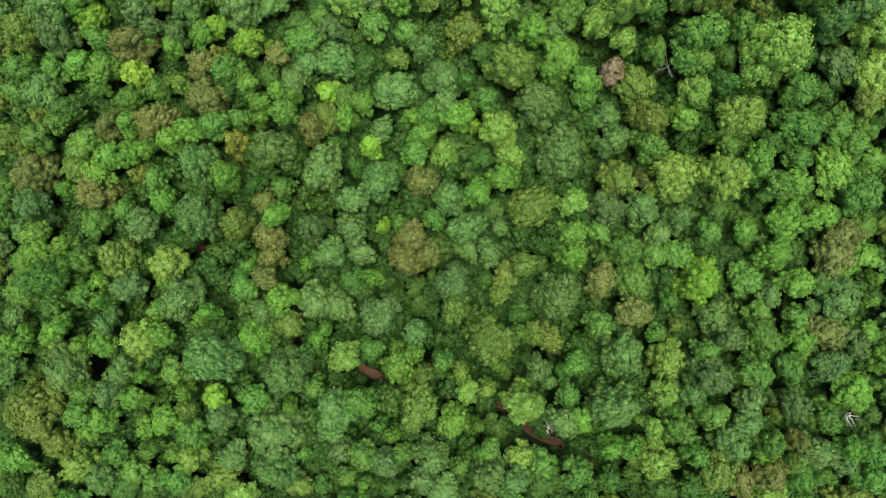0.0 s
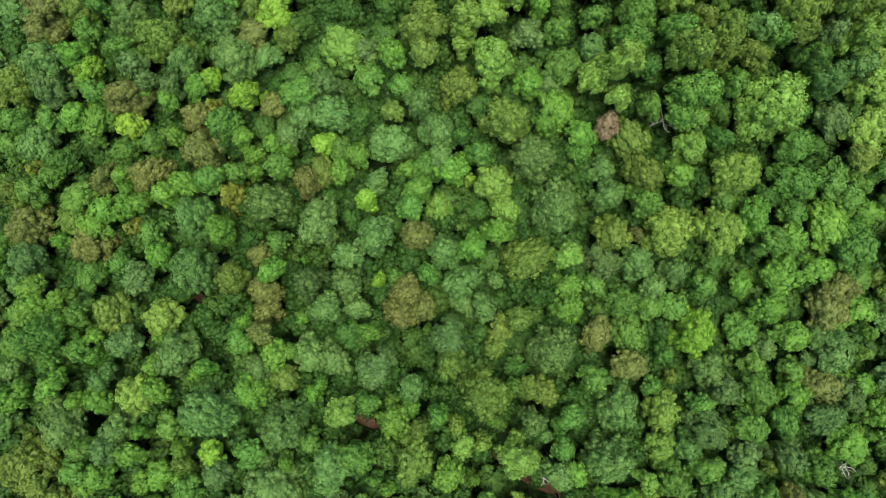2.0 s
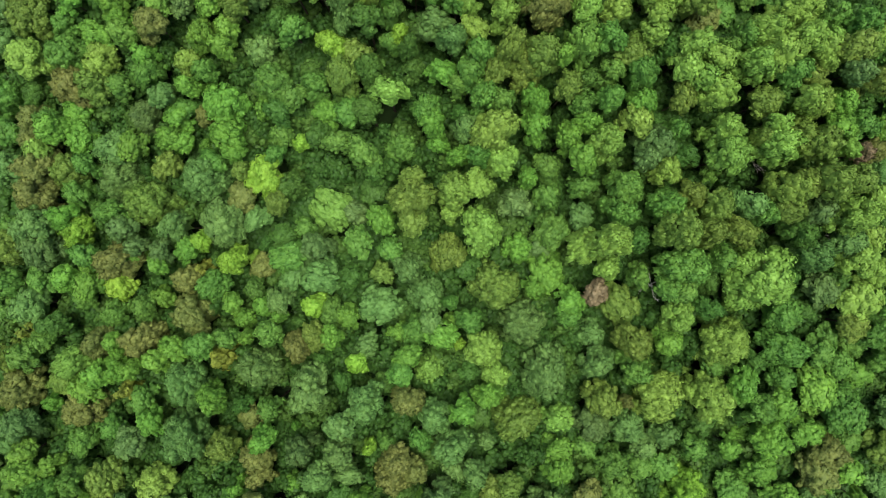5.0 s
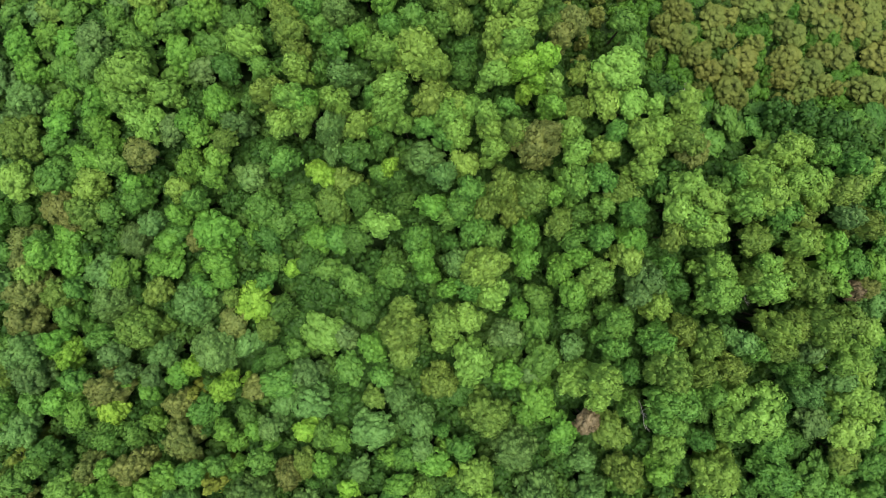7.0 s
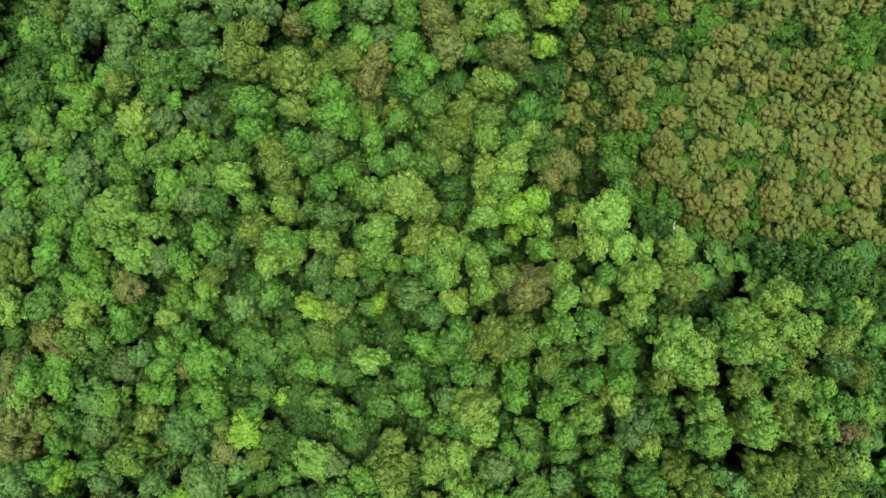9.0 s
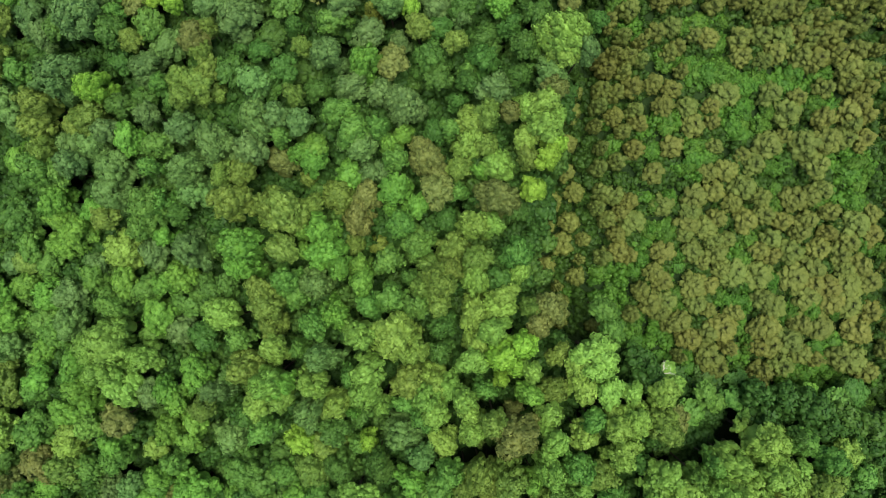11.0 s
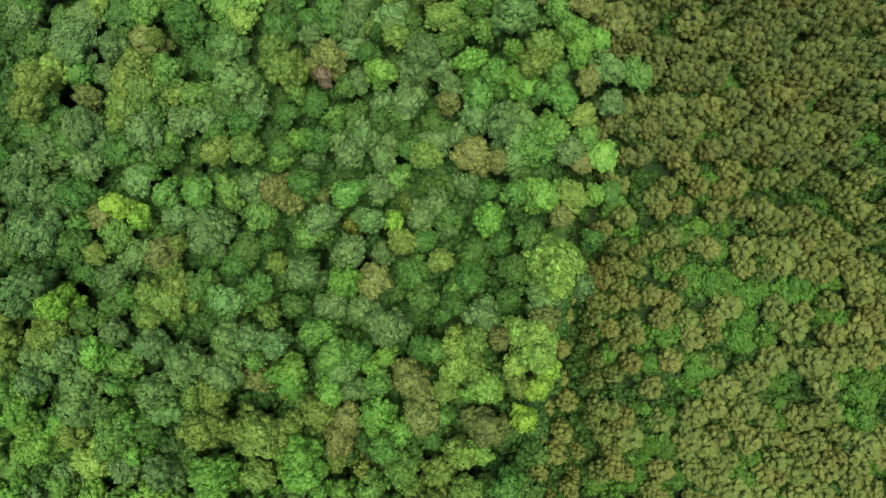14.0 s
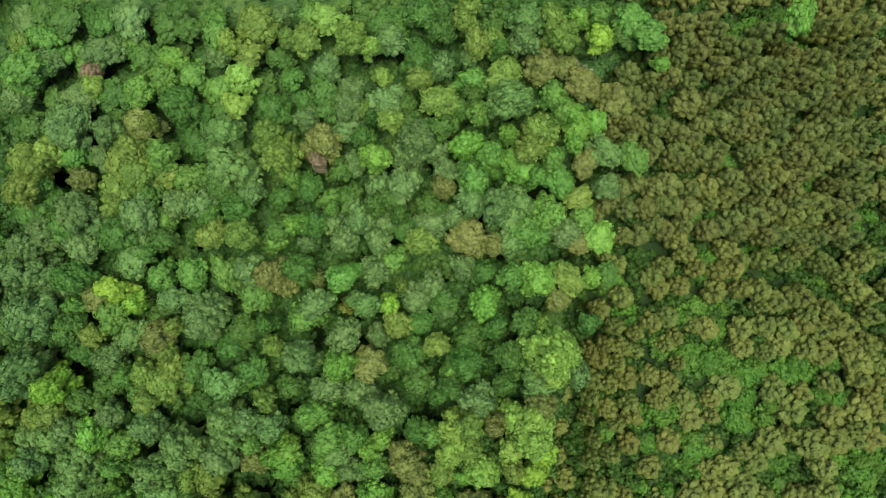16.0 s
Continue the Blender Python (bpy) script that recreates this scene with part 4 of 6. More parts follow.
grove("round", [
    (-11.9, -6.5, 9.5, 1.73), (-3.2, -9.6, 9.5, 1.57), (10.7, -13.4, 9.8, 1.81), (12.1, -15.2, 9.5, 1.09), (20.6, -12, 9.9, 2.89), (29, -16.6, 9.5, 1.84),
    (31.3, -7.9, 7.9, 2.02), (-50.7, 2.1, 5.1, 1.85), (-30.1, -5.8, 9.8, 2.74), (-28.4, 3.9, 9.9, 3.09), (-13, -0.5, 9.6, 1.73), (-10.2, 2.3, 9.6, 1.61),
    (-9.8, 5.6, 9.7, 1.79), (-9.5, -0.2, 9.6, 1.61), (0.6, 5.8, 9.4, 1.96), (2.7, 2.3, 9.4, 2.14), (3.1, -0.2, 9.1, 1.43), (5.2, -0.5, 8.8, 1.43),
    (6.7, 2.7, 7.5, 1.09), (13.2, -5.4, 10.1, 2.96), (23, 4.8, 9.7, 2.14), (25.5, 2, 8.2, 1.5), (27.3, 3.7, 9.2, 1.88),
])
grove("round", [
    (38.1, -5.2, 6.8, 1.36), (44.8, -5.4, 10.2, 2.75), (-28.6, 10, 8.6, 2.84), (-19.9, 11.6, 8.6, 2.85), (-13.6, 9.3, 10, 2.6), (-7.3, 7.7, 10.4, 2.35),
    (-7.2, 14.2, 7.5, 1.4), (0.4, 17.2, 7.3, 1.51), (11, 16.7, 9.5, 3.01), (13.5, 11.2, 10.3, 3.18), (18.9, 15.3, 9.4, 1.93), (19.3, 12.4, 9.8, 1.84),
    (-48.4, 19, 4.7, 2.41), (-46.8, 28.6, 6.9, 2.66), (-29.9, 28.4, 7.1, 1.98), (-24, 28.8, 8.1, 2.62), (-20.4, 29.2, 6.9, 1.61), (-17.3, 19.5, 6.7, 1.55),
    (-15.9, 22.3, 6.4, 1.7), (-12.6, 22.3, 6.6, 2.3), (-5.5, 18.7, 6.4, 2.58), (-2.3, 23.2, 8.3, 2), (-0.1, 20, 7.3, 2.33),
])
grove("round", [
    (17.4, 29.1, 11.6, 1.56), (34.7, 29.9, 16.9, 1.63), (41.7, 24.3, 15.5, 1.88), (44.8, 25.7, 15.8, 1.75), (-37.4, 37.8, 5, 2.57), (-37.4, 34.4, 4.5, 2.76),
    (-26.6, 34.1, 6.9, 3.05), (4.5, 38.8, 13.5, 1.35), (-30.7, 43.8, 6.4, 1.58), (-19.3, 49, 8.7, 2.25), (-9, 51.7, 12.8, 1.39), (-8.7, 53.6, 14.4, 1.85),
    (1.4, 50.3, 13.5, 2.26), (3, 48.2, 13.4, 1.5), (-48.4, 59.5, 2.6, 2.81), (-37.5, 62.5, 8.9, 2.1), (-7.4, 59.1, 15.3, 2.07), (-31.2, 77.4, 9.9, 2.37),
    (-21.6, 77.3, 11.8, 2.23), (-8.2, 66.9, 12.1, 1.94), (-35.5, 82.8, 10.8, 2.24), (-33.1, 83.1, 10.9, 2.14), (-30.9, 80, 10.3, 2.36),
])
grove("round", [
    (-21.8, 79.8, 13, 2.13), (-18.4, 82.4, 13.7, 2.57), (-14.2, 89, 12.6, 1.63), (-14, 85.1, 14.8, 1.96), (-13.4, 83.5, 13.5, 1.22), (-3, 82, 13.7, 1.79),
    (17.4, 88.5, 17.9, 1.65), (-24.1, 93.7, 11.6, 1.58), (-23, 101.2, 12.1, 1.74), (0.6, 96.8, 13.6, 1.45), (-12.1, 110.4, 15.2, 2.37), (15.1, 105, 15.1, 1.72),
    (15.1, 102.5, 14.3, 1.36), (16, 106.4, 15.1, 1.84), (24.5, 111, 15, 1.89), (-13, 114.1, 13.6, 1.97), (15.5, 116.3, 16.5, 2.21), (17.6, 124, 16.4, 2.21),
])
grove("sage", [
    (-24.9, -18.8, 10.7, 1.65), (-11.9, -23.1, 9.9, 1.48), (-6.7, -24.1, 9.9, 1.63), (-2.5, -26.4, 9.9, 1.56), (46.2, -24.5, 8.7, 2.21), (-37.2, -16.1, 10.8, 1.48),
    (-7.4, -7.6, 9.1, 2.39), (30.8, -14.5, 9.8, 2.23), (33, -10.1, 8.2, 1.87), (35.1, -17.7, 9, 1.74), (40.4, -17.7, 9.1, 2.03), (44.5, -13.3, 8.7, 2.39),
    (47.3, -10.8, 8.6, 2), (-48.7, 5.3, 6.9, 2.12), (-35.6, -4.4, 9.7, 1.74), (-35.5, 2.9, 8.5, 1.8), (-14.8, 2.3, 9.3, 1.81), (1, -4, 10.2, 2.2),
    (19, 4.8, 8.9, 2.14), (-46.6, 25.8, 5.3, 2.35), (-36.3, 28.4, 5.5, 1.68), (-34.5, 26.2, 5.7, 1.32), (-31.7, 25.5, 6.6, 1.44),
])
grove("sage", [
    (-13.3, 25.5, 6.3, 1.91), (-8.9, 29.8, 6.1, 1.5), (12.9, 25.5, 8.5, 1.47), (41.4, 28.9, 17.4, 1.6), (43.9, 20.6, 13.7, 1.8), (-34.1, 41.9, 5.6, 2.03),
    (10, 30.4, 10.5, 1.71), (23.9, 35, 14.5, 1.38), (25.1, 36.6, 14.6, 2.16), (44.4, 43.1, 18.1, 1.46), (-37.9, 65.7, 7.2, 1.8), (-28, 54.4, 9, 1.65),
    (-24.7, 61.7, 8.1, 1.69), (-20.4, 54.9, 10.2, 1.81), (-46.1, 69.5, 4, 1.53), (-35, 69.5, 7.1, 1.44), (-27, 70.6, 8.7, 1.67), (-22, 70.9, 12.3, 2.08),
    (-35.1, 80.8, 10.3, 1.54), (-30.8, 84.4, 10.6, 1.51), (-26, 85.9, 11.6, 1.39), (-22.7, 84.4, 12.8, 1.78), (-14.4, 81.6, 13.5, 1.71),
])
grove("sage", [
    (-11.7, 84.8, 13.6, 1.56), (-9.2, 84.4, 13.2, 1.48), (-3.4, 88.4, 13.6, 1.63), (-1.9, 79.1, 12.7, 1.33), (-0.6, 87.4, 13.4, 1.56), (-0.2, 79.1, 13, 1.46),
    (2, 86, 15, 2.23), (11.6, 87.3, 15.3, 1.7), (-37.8, 95.1, 11.9, 1.69), (-35.5, 90.2, 13.2, 3.04), (-33.8, 100.5, 13.1, 2.03), (-32.5, 96.2, 14.8, 2.62),
    (-32, 100, 12.9, 1.86), (-30.6, 98.6, 12.5, 1.42), (-26.6, 91.4, 11.2, 2.03), (-19, 97.6, 11.9, 1.49), (-15.5, 95.7, 14.1, 2.39), (-10.9, 100.3, 13.1, 1.44),
    (-6.1, 91.6, 14, 1.89), (-4.1, 96.9, 13.6, 1.53), (-1.7, 93.7, 13.9, 1.76), (1.5, 93.2, 13.2, 1.26), (1.6, 99.9, 13.7, 1.46),
])
grove("sage", [
    (5.7, 97, 13.7, 1.64), (7.6, 98.3, 13.7, 1.52), (8.5, 95.8, 13.1, 1.14), (10.5, 100.2, 13.4, 1.28), (20.6, 90.2, 18.4, 1.27), (-37.1, 102.2, 12.9, 1.85),
    (-34.1, 103.2, 13.1, 1.97), (-32.3, 104.6, 13.1, 1.89), (-27.9, 106.6, 15, 2.29), (-27.8, 103, 12.9, 1.77), (-26.5, 105.4, 13.1, 1.96), (-26.1, 112.1, 12.6, 1.31),
    (-22.2, 103.7, 11.7, 1.29), (-21.8, 106.2, 12.7, 1.79), (-18.2, 107.3, 13, 1.82), (-15.1, 107.2, 13.2, 1.54), (-10.5, 108, 13.5, 1.39), (-4.9, 103, 13.4, 1.06),
    (-2.4, 104.8, 13.5, 1.17), (-1.2, 102.9, 13.8, 1.46), (-0.1, 110.7, 13.9, 1.29), (0.4, 105.3, 14, 1.46), (2.1, 102.9, 13.9, 1.34),
])
grove("sage", [
    (2.6, 108.5, 14.2, 1.57), (2.8, 104.7, 14, 1.45), (4.7, 108.2, 14.5, 1.73), (5.4, 111.6, 15.1, 1.9), (6.3, 112.8, 15.4, 2.01), (7.3, 104.5, 14.2, 1.74),
    (8.1, 111.9, 14.9, 1.55), (8.9, 109.8, 14.4, 1.33), (9.7, 105.1, 13.7, 1.16), (11.5, 106.8, 14.2, 1.56), (13.8, 106.1, 15, 2.13), (21, 103.6, 13.4, 1.58),
    (24.7, 107.8, 13.8, 1.27), (-33.7, 118.1, 12.2, 1.39), (-33, 125.9, 12.5, 1.76), (-30.3, 121.4, 12, 1.37), (-28.6, 115.2, 13.6, 2.5), (-27.9, 118.2, 12.3, 1.68),
    (-25.1, 122.8, 12.3, 2.09), (-24.5, 114.5, 12.6, 1.31), (-21.8, 125.6, 12.4, 1.8), (-13.5, 122, 12.9, 1.39), (-7, 125.4, 12.8, 1),
])
grove("sage", [
    (-4.8, 115.4, 13.4, 1.2), (-2.8, 120.3, 13.6, 1.51), (-0.8, 114.6, 14, 1.65), (-0.5, 116.3, 14.3, 1.84), (-0.2, 118.1, 13.9, 1.43), (3.4, 116.8, 14.5, 1.76),
    (3.9, 122.4, 14.2, 1.49), (8.8, 119.5, 14.7, 1.29), (11.5, 120.6, 14.5, 1), (16.8, 121.7, 15.8, 1.37),
])
grove("light", [
    (-40.9, -24.3, 11.3, 1.94), (-28, -23.2, 10.5, 1.3), (8.8, -23.8, 9.9, 1.48), (23.6, -20, 9.7, 1.28), (24.2, -24.1, 10.4, 2.76), (-44.1, -11.1, 9.8, 0.88),
    (-34.3, -10.3, 12.2, 2.27), (-11, -12.3, 9.9, 1.73), (2, -13.8, 9.1, 0.94), (2.7, -16.2, 9.6, 1.45), (5, -15.9, 9.3, 1.01), (9.1, -17.8, 10.7, 2.47),
    (25.8, -16.6, 9.5, 1.82), (26.2, -12.9, 9.5, 2.2), (36.8, -7.2, 7, 1.19), (49.4, -6.1, 6.7, 0.83), (-32.1, -1.6, 9.9, 2.21), (15.3, 5.5, 8.3, 1.84),
    (-42.5, 12.4, 8.2, 2.21), (0.1, 11.3, 7.9, 1.83), (6.4, 13.9, 9.4, 2.25), (7.7, 11, 8.7, 1.82), (26.2, 8.2, 10.9, 3.33),
])
grove("light", [
    (28.2, 17.7, 12.3, 2.05), (32, 8.2, 11.1, 3.02), (33, 14.6, 12.9, 3.01), (2.7, 29.5, 10.9, 1.27), (6.1, 27.5, 11.7, 2.61), (17.4, 25.6, 13.2, 2.04),
    (19.7, 26.1, 18, 2.21), (20, 23.3, 13.7, 1.41), (36.4, 21.9, 16.2, 3.94), (44.8, 28.5, 17.7, 2.24), (46.8, 23.8, 14.8, 2.34), (47.2, 19.6, 12.9, 2.66),
    (48, 26.3, 15.9, 1.78), (49.4, 22.3, 14.1, 2), (-46.9, 37.4, 4.6, 1.64), (-11, 30.4, 5.6, 2.75), (3.4, 31.9, 14.1, 2.24), (5.8, 32.4, 12.5, 1.72),
    (7.4, 38.2, 15.6, 2.46), (8.4, 35.5, 14.4, 2.23), (19.7, 37, 15.7, 2.1), (22.8, 39.1, 15, 1.71), (26.3, 33.7, 15.2, 1.81),
])
grove("light", [
    (31.1, 41.8, 16.8, 2.08), (32.3, 37.9, 16.8, 1.88), (32.3, 35, 16.7, 2.32), (36.9, 35.9, 18.1, 2.26), (37.1, 38.1, 17.4, 1.41), (37.8, 31.2, 17.9, 1.99),
    (39.7, 40.4, 17.9, 1.42), (41.2, 40.3, 18.2, 2.01), (44.7, 35.5, 17.8, 1.17), (50.1, 30.6, 13.5, 1.61), (-48.8, 49.2, 4.1, 2.56), (-39.3, 47.8, 5.1, 2.09),
    (-39.1, 49.3, 5.4, 1.66), (-34.9, 50.8, 7.7, 1.44), (-28.1, 47.8, 8.1, 1.54), (-6.1, 53.9, 14.5, 1.84), (-4.1, 43.1, 10.7, 1.69), (-1, 53.8, 14.1, 1.02),
    (4.7, 52.7, 14.3, 1.56), (5.7, 49.4, 14.5, 1.68), (8.6, 52.8, 15.3, 1.34), (8.9, 50.8, 15.8, 1.53), (16.7, 47.1, 16.8, 1.99),
])
grove("light", [
    (16.8, 52.5, 16.6, 1.54), (17.2, 50.3, 16.7, 1.6), (20.4, 50.3, 16.5, 1.48), (23.7, 51.8, 16.8, 1.56), (24.2, 48.1, 16.4, 1.42), (24.5, 49.5, 16.6, 1.43),
    (25.7, 52, 17.1, 1.91), (27.7, 44.1, 16.5, 1.71), (28.9, 46.5, 17.6, 1.71), (29.2, 43.4, 16.5, 1.51), (30.9, 44.9, 17.2, 1.72), (34.9, 44.5, 18.4, 2.16),
    (35.6, 47.9, 18.3, 1.89), (36.9, 45.4, 19, 2.31), (39, 49.7, 19.2, 2.26), (39.5, 46.6, 18.7, 2.35), (41.5, 45.4, 18.3, 2.16), (42.6, 46.6, 18, 1.52),
    (48.4, 47.6, 14.8, 2.01), (-34.6, 59.9, 9.9, 2.07), (-32.8, 57.3, 9.6, 2.05), (-32.1, 60.5, 11.2, 2.64), (-31.7, 62, 10.3, 1.94),
])
grove("light", [
    (-31.1, 55.5, 9, 2.6), (-28.8, 58.6, 9.1, 1.95), (-18.9, 63.7, 12.2, 2.15), (-14.3, 54.1, 14.5, 1.74), (-13, 56.6, 16, 1.92), (-12.5, 60, 14.3, 1.52),
    (-11.8, 54.7, 14.9, 1.54), (-8.2, 56.3, 15.5, 1.84), (-3, 61.6, 15.2, 1.94), (-2.7, 55.3, 15.2, 2.11), (-2.3, 57.8, 15.5, 1.69), (0.3, 61.4, 15.6, 2.75),
    (2.5, 59.9, 15, 1.92), (3.8, 54.7, 14.2, 1.86), (4.5, 56.1, 13.7, 2.07), (6.4, 55.4, 14.4, 1.5), (8, 54.5, 14.9, 1.35), (8.7, 58.7, 15.4, 1.7),
    (9.1, 63.4, 16.2, 2.03), (9.4, 60.4, 15.4, 1.46), (11, 62, 15.4, 1.52), (11.7, 64.2, 15.6, 1.77), (12.3, 65.5, 15.4, 1.51),
])
grove("light", [
    (15, 57.5, 15.5, 1.21), (20.1, 57.9, 15.1, 1.39), (20.6, 55.5, 16, 1.57), (21.8, 58.9, 16.6, 2.7), (23.1, 55, 17.5, 1.77), (25.6, 55, 16.4, 1.24),
    (28.8, 55.5, 16.3, 1.39), (29, 54.3, 16.4, 1.39), (30.8, 56.5, 11.4, 1.05), (31.1, 54.8, 11.5, 1.18), (-31.2, 71.1, 7.1, 2.45), (9.2, 67.4, 15.1, 1.84),
    (9.3, 73.1, 15.3, 1.88), (11.3, 73, 14.4, 1.31), (14, 67.9, 14.7, 1.18), (8.9, 81.8, 15.4, 1.94), (9.2, 84, 15.3, 1.94), (12, 79.5, 15.4, 1.94),
    (14.8, 81.9, 16.4, 1.6), (15.1, 85.3, 16.5, 1.4), (16.9, 83.1, 17, 2.11), (16.9, 85.6, 16.8, 1.6), (17.9, 84.3, 16.5, 1.41),
])
grove("light", [
    (18.7, 92.1, 20.2, 2.94), (18.8, 90.2, 18.8, 1.7), (-30.8, 112.8, 13.5, 1.49), (-26, 119, 13, 1.07), (-11.9, 122.7, 13.7, 1.07), (-11.2, 116.5, 14.2, 1.35),
    (-11, 119.5, 14.2, 1.49), (-2.4, 125.1, 14.9, 1.65), (2, 121.7, 14.7, 0.96), (2.9, 119.3, 14.9, 1.01),
])
grove("lime", [
    (-25.5, -16.7, 10.7, 1.5), (-6.9, 2.7, 9.2, 0.89), (30.1, -3.7, 8.7, 2.76), (-8.5, 12.2, 8.4, 1.38), (3.7, 14.3, 7.8, 0.8), (-43.1, 28, 4.6, 2.15),
    (-37.3, 21.5, 6.3, 1.75), (-26.9, 26.7, 6.8, 1.25), (-22.8, 24.3, 7, 1.89), (-13.7, 18.7, 6.9, 1.51), (-19.1, 34.3, 6.4, 2.69), (-14.6, 38.2, 6.2, 1.13),
    (-10.7, 48.8, 9.9, 1.58), (-2.7, 49.4, 12.2, 1.1), (11.8, 59.3, 16.4, 1.69), (11.9, 56.6, 15.4, 1.01), (13.5, 58.2, 15.9, 1.49), (14.1, 60.4, 15.6, 1.53),
    (-6.6, 72.6, 11.6, 0.68), (15.5, 76.6, 14.9, 1.43), (-31.9, 88.7, 12.7, 1.92), (16.9, 80, 16.2, 1.41), (17.9, 81.5, 16.2, 1.28),
])
grove("lime", [
    (-25.1, 98.7, 13, 1.61), (-22.5, 97.4, 12.5, 1.17), (3, 96.5, 14.4, 1.07), (24.1, 121.9, 15.2, 1.28),
])
grove("olive", [
    (-45.4, -18.2, 12.1, 3.65), (-44.3, -26.2, 11.1, 1.65), (-43.4, -22, 11.5, 2.12), (-28.1, -27.4, 8.8, 1.36), (-24.9, -25.7, 10.5, 1.53), (-17, -27.6, 8.1, 1.5),
    (31.4, -25.3, 9.8, 2.62), (38.9, -19.4, 6.2, 0.97), (40.3, -24.6, 8.2, 1.03), (-28.7, -17.9, 10.4, 1.06), (-18, -8.6, 8.1, 1.65), (-2.8, -17.9, 10, 2.48),
    (-2.2, -14.1, 9.4, 1.08), (1.3, -6.6, 9.7, 1.85), (5.5, -10.6, 10, 3.17), (10.4, -9.6, 9.3, 1.37), (12.2, -10.3, 9.5, 1.59), (27.6, -8.9, 5.4, 0.84),
    (49.2, -15.2, 7.2, 0.85), (-38.1, -1.3, 9.1, 2.29), (-23.8, 2.8, 9.7, 2), (6.6, -5.1, 8.9, 1.29), (7.3, -3.2, 9, 1.58),
])
grove("olive", [
    (9.3, -1.6, 8.5, 1.52), (10.5, 4.9, 6.3, 2.92), (-50.8, 13, 6, 1.95), (-13.6, 15.4, 7.6, 1.54), (19.9, 7.9, 9.7, 2.13), (23.2, 14.7, 10.9, 2.14),
    (47, 16.6, 11.7, 1.62), (-50.5, 26.1, 5.3, 2.23), (-5.3, 22.6, 6.9, 1.28), (-1.4, 28.5, 10.8, 1.77), (2.3, 25, 8.8, 2.27), (7.9, 21.1, 9.7, 3.02),
    (22, 18.9, 8.9, 2.43), (26.7, 27.2, 17.8, 2.26), (30.1, 26.9, 16.2, 1.9), (31, 29.9, 16.6, 2.11), (33.7, 26.9, 16.1, 1.57), (38.3, 29.2, 17.3, 1.58),
    (-43.4, 35.3, 4.8, 2.13), (-33, 31.3, 7.1, 2.81), (-31, 35.6, 6.1, 1.51), (-21.9, 34.7, 6.1, 1.15), (-17.8, 31, 6.1, 1.37),
])
grove("olive", [
    (-1.7, 33.4, 10.8, 1.55), (-1.7, 31.1, 11.9, 2.52), (27.5, 41.2, 15.7, 1.45), (28.9, 30.8, 16.2, 1.95), (35.3, 36.6, 16.8, 0.98), (36.1, 40.7, 17.5, 1.62),
    (39.5, 31.8, 18.1, 1.64), (39.9, 37.2, 18.3, 2.14), (41.2, 35.9, 18, 1.58), (41.5, 31.9, 19.4, 2.22), (45.4, 32.4, 18.4, 1.69), (-39.5, 45.3, 4.9, 2.26),
    (-21.3, 53.1, 9.7, 1.49), (-9.4, 45.4, 8.9, 2.19), (-8, 47.5, 8, 2.43), (7.9, 45.1, 15, 1.67), (9.4, 46.6, 16, 1.99), (9.5, 48.8, 10.5, 0.8),
    (11, 44.7, 15.9, 2.06), (11.1, 52.3, 16.7, 1.52), (12.3, 45.9, 16.5, 2.38), (15.6, 42.7, 15.5, 1.54), (22.3, 46.1, 16.2, 1.76),
])
grove("olive", [
    (28.6, 51.6, 17.5, 2.13), (40.3, 42.9, 17.9, 1.43), (44, 45.3, 18.2, 1.75), (45.9, 42.1, 18.7, 1.84), (46.6, 45.9, 18.1, 1.48), (-48.5, 54.5, 3.4, 3.22),
    (-22.7, 54.3, 7.2, 0.82), (-15.8, 57.7, 13.5, 2.21), (-13.7, 64.6, 11.7, 2.13), (-13.1, 62.6, 13, 1.89), (1.8, 56.4, 14.4, 1.71), (5.3, 64.9, 15.1, 1.44),
    (15.3, 64.1, 15.2, 1.18), (17.6, 55.2, 15.8, 1.49), (18.1, 58.9, 15.1, 1.24), (-43.6, 70, 4.2, 1.72), (-31.8, 74.7, 9.2, 1.54), (-16.6, 76.1, 14.3, 2.26),
    (-14.3, 66.3, 11.8, 1.55), (-13.1, 75.4, 13, 1.37), (-11.4, 75, 13.7, 2.72), (-11.3, 71, 12.6, 1.72), (-8.2, 75.6, 12.3, 1.22),
])
grove("olive", [
    (-5.4, 76.5, 13, 2.02), (-3.8, 71.2, 11.2, 1.14), (3.8, 66.5, 14.8, 1.31), (4.5, 69, 14.2, 1.31), (5.4, 67.3, 16.3, 1.94), (6.7, 68.3, 14.5, 1.31),
    (7.1, 70.5, 13.9, 2.06), (9.6, 69.5, 14.4, 1.58), (-39.3, 85.5, 11, 1.73), (-39.1, 82.5, 10.9, 1.97), (-38.4, 87.4, 12, 2.07), (-35.3, 85.4, 11.1, 2.08),
    (-33.1, 85.7, 10.8, 2.3), (-22.5, 89.6, 12.9, 1.83), (-22, 87.3, 12.7, 1.35), (-20.1, 88.9, 13.4, 2.21), (-17.9, 79.1, 12.8, 1.39), (-15.5, 79.4, 13.2, 1.51),
    (-9.7, 87.3, 13.6, 1.15), (-9.1, 78.8, 11.2, 1.02), (7.9, 79.2, 14.3, 1.43), (10.8, 81.7, 15.1, 1.29), (10.8, 84.6, 15.2, 1.42),
])
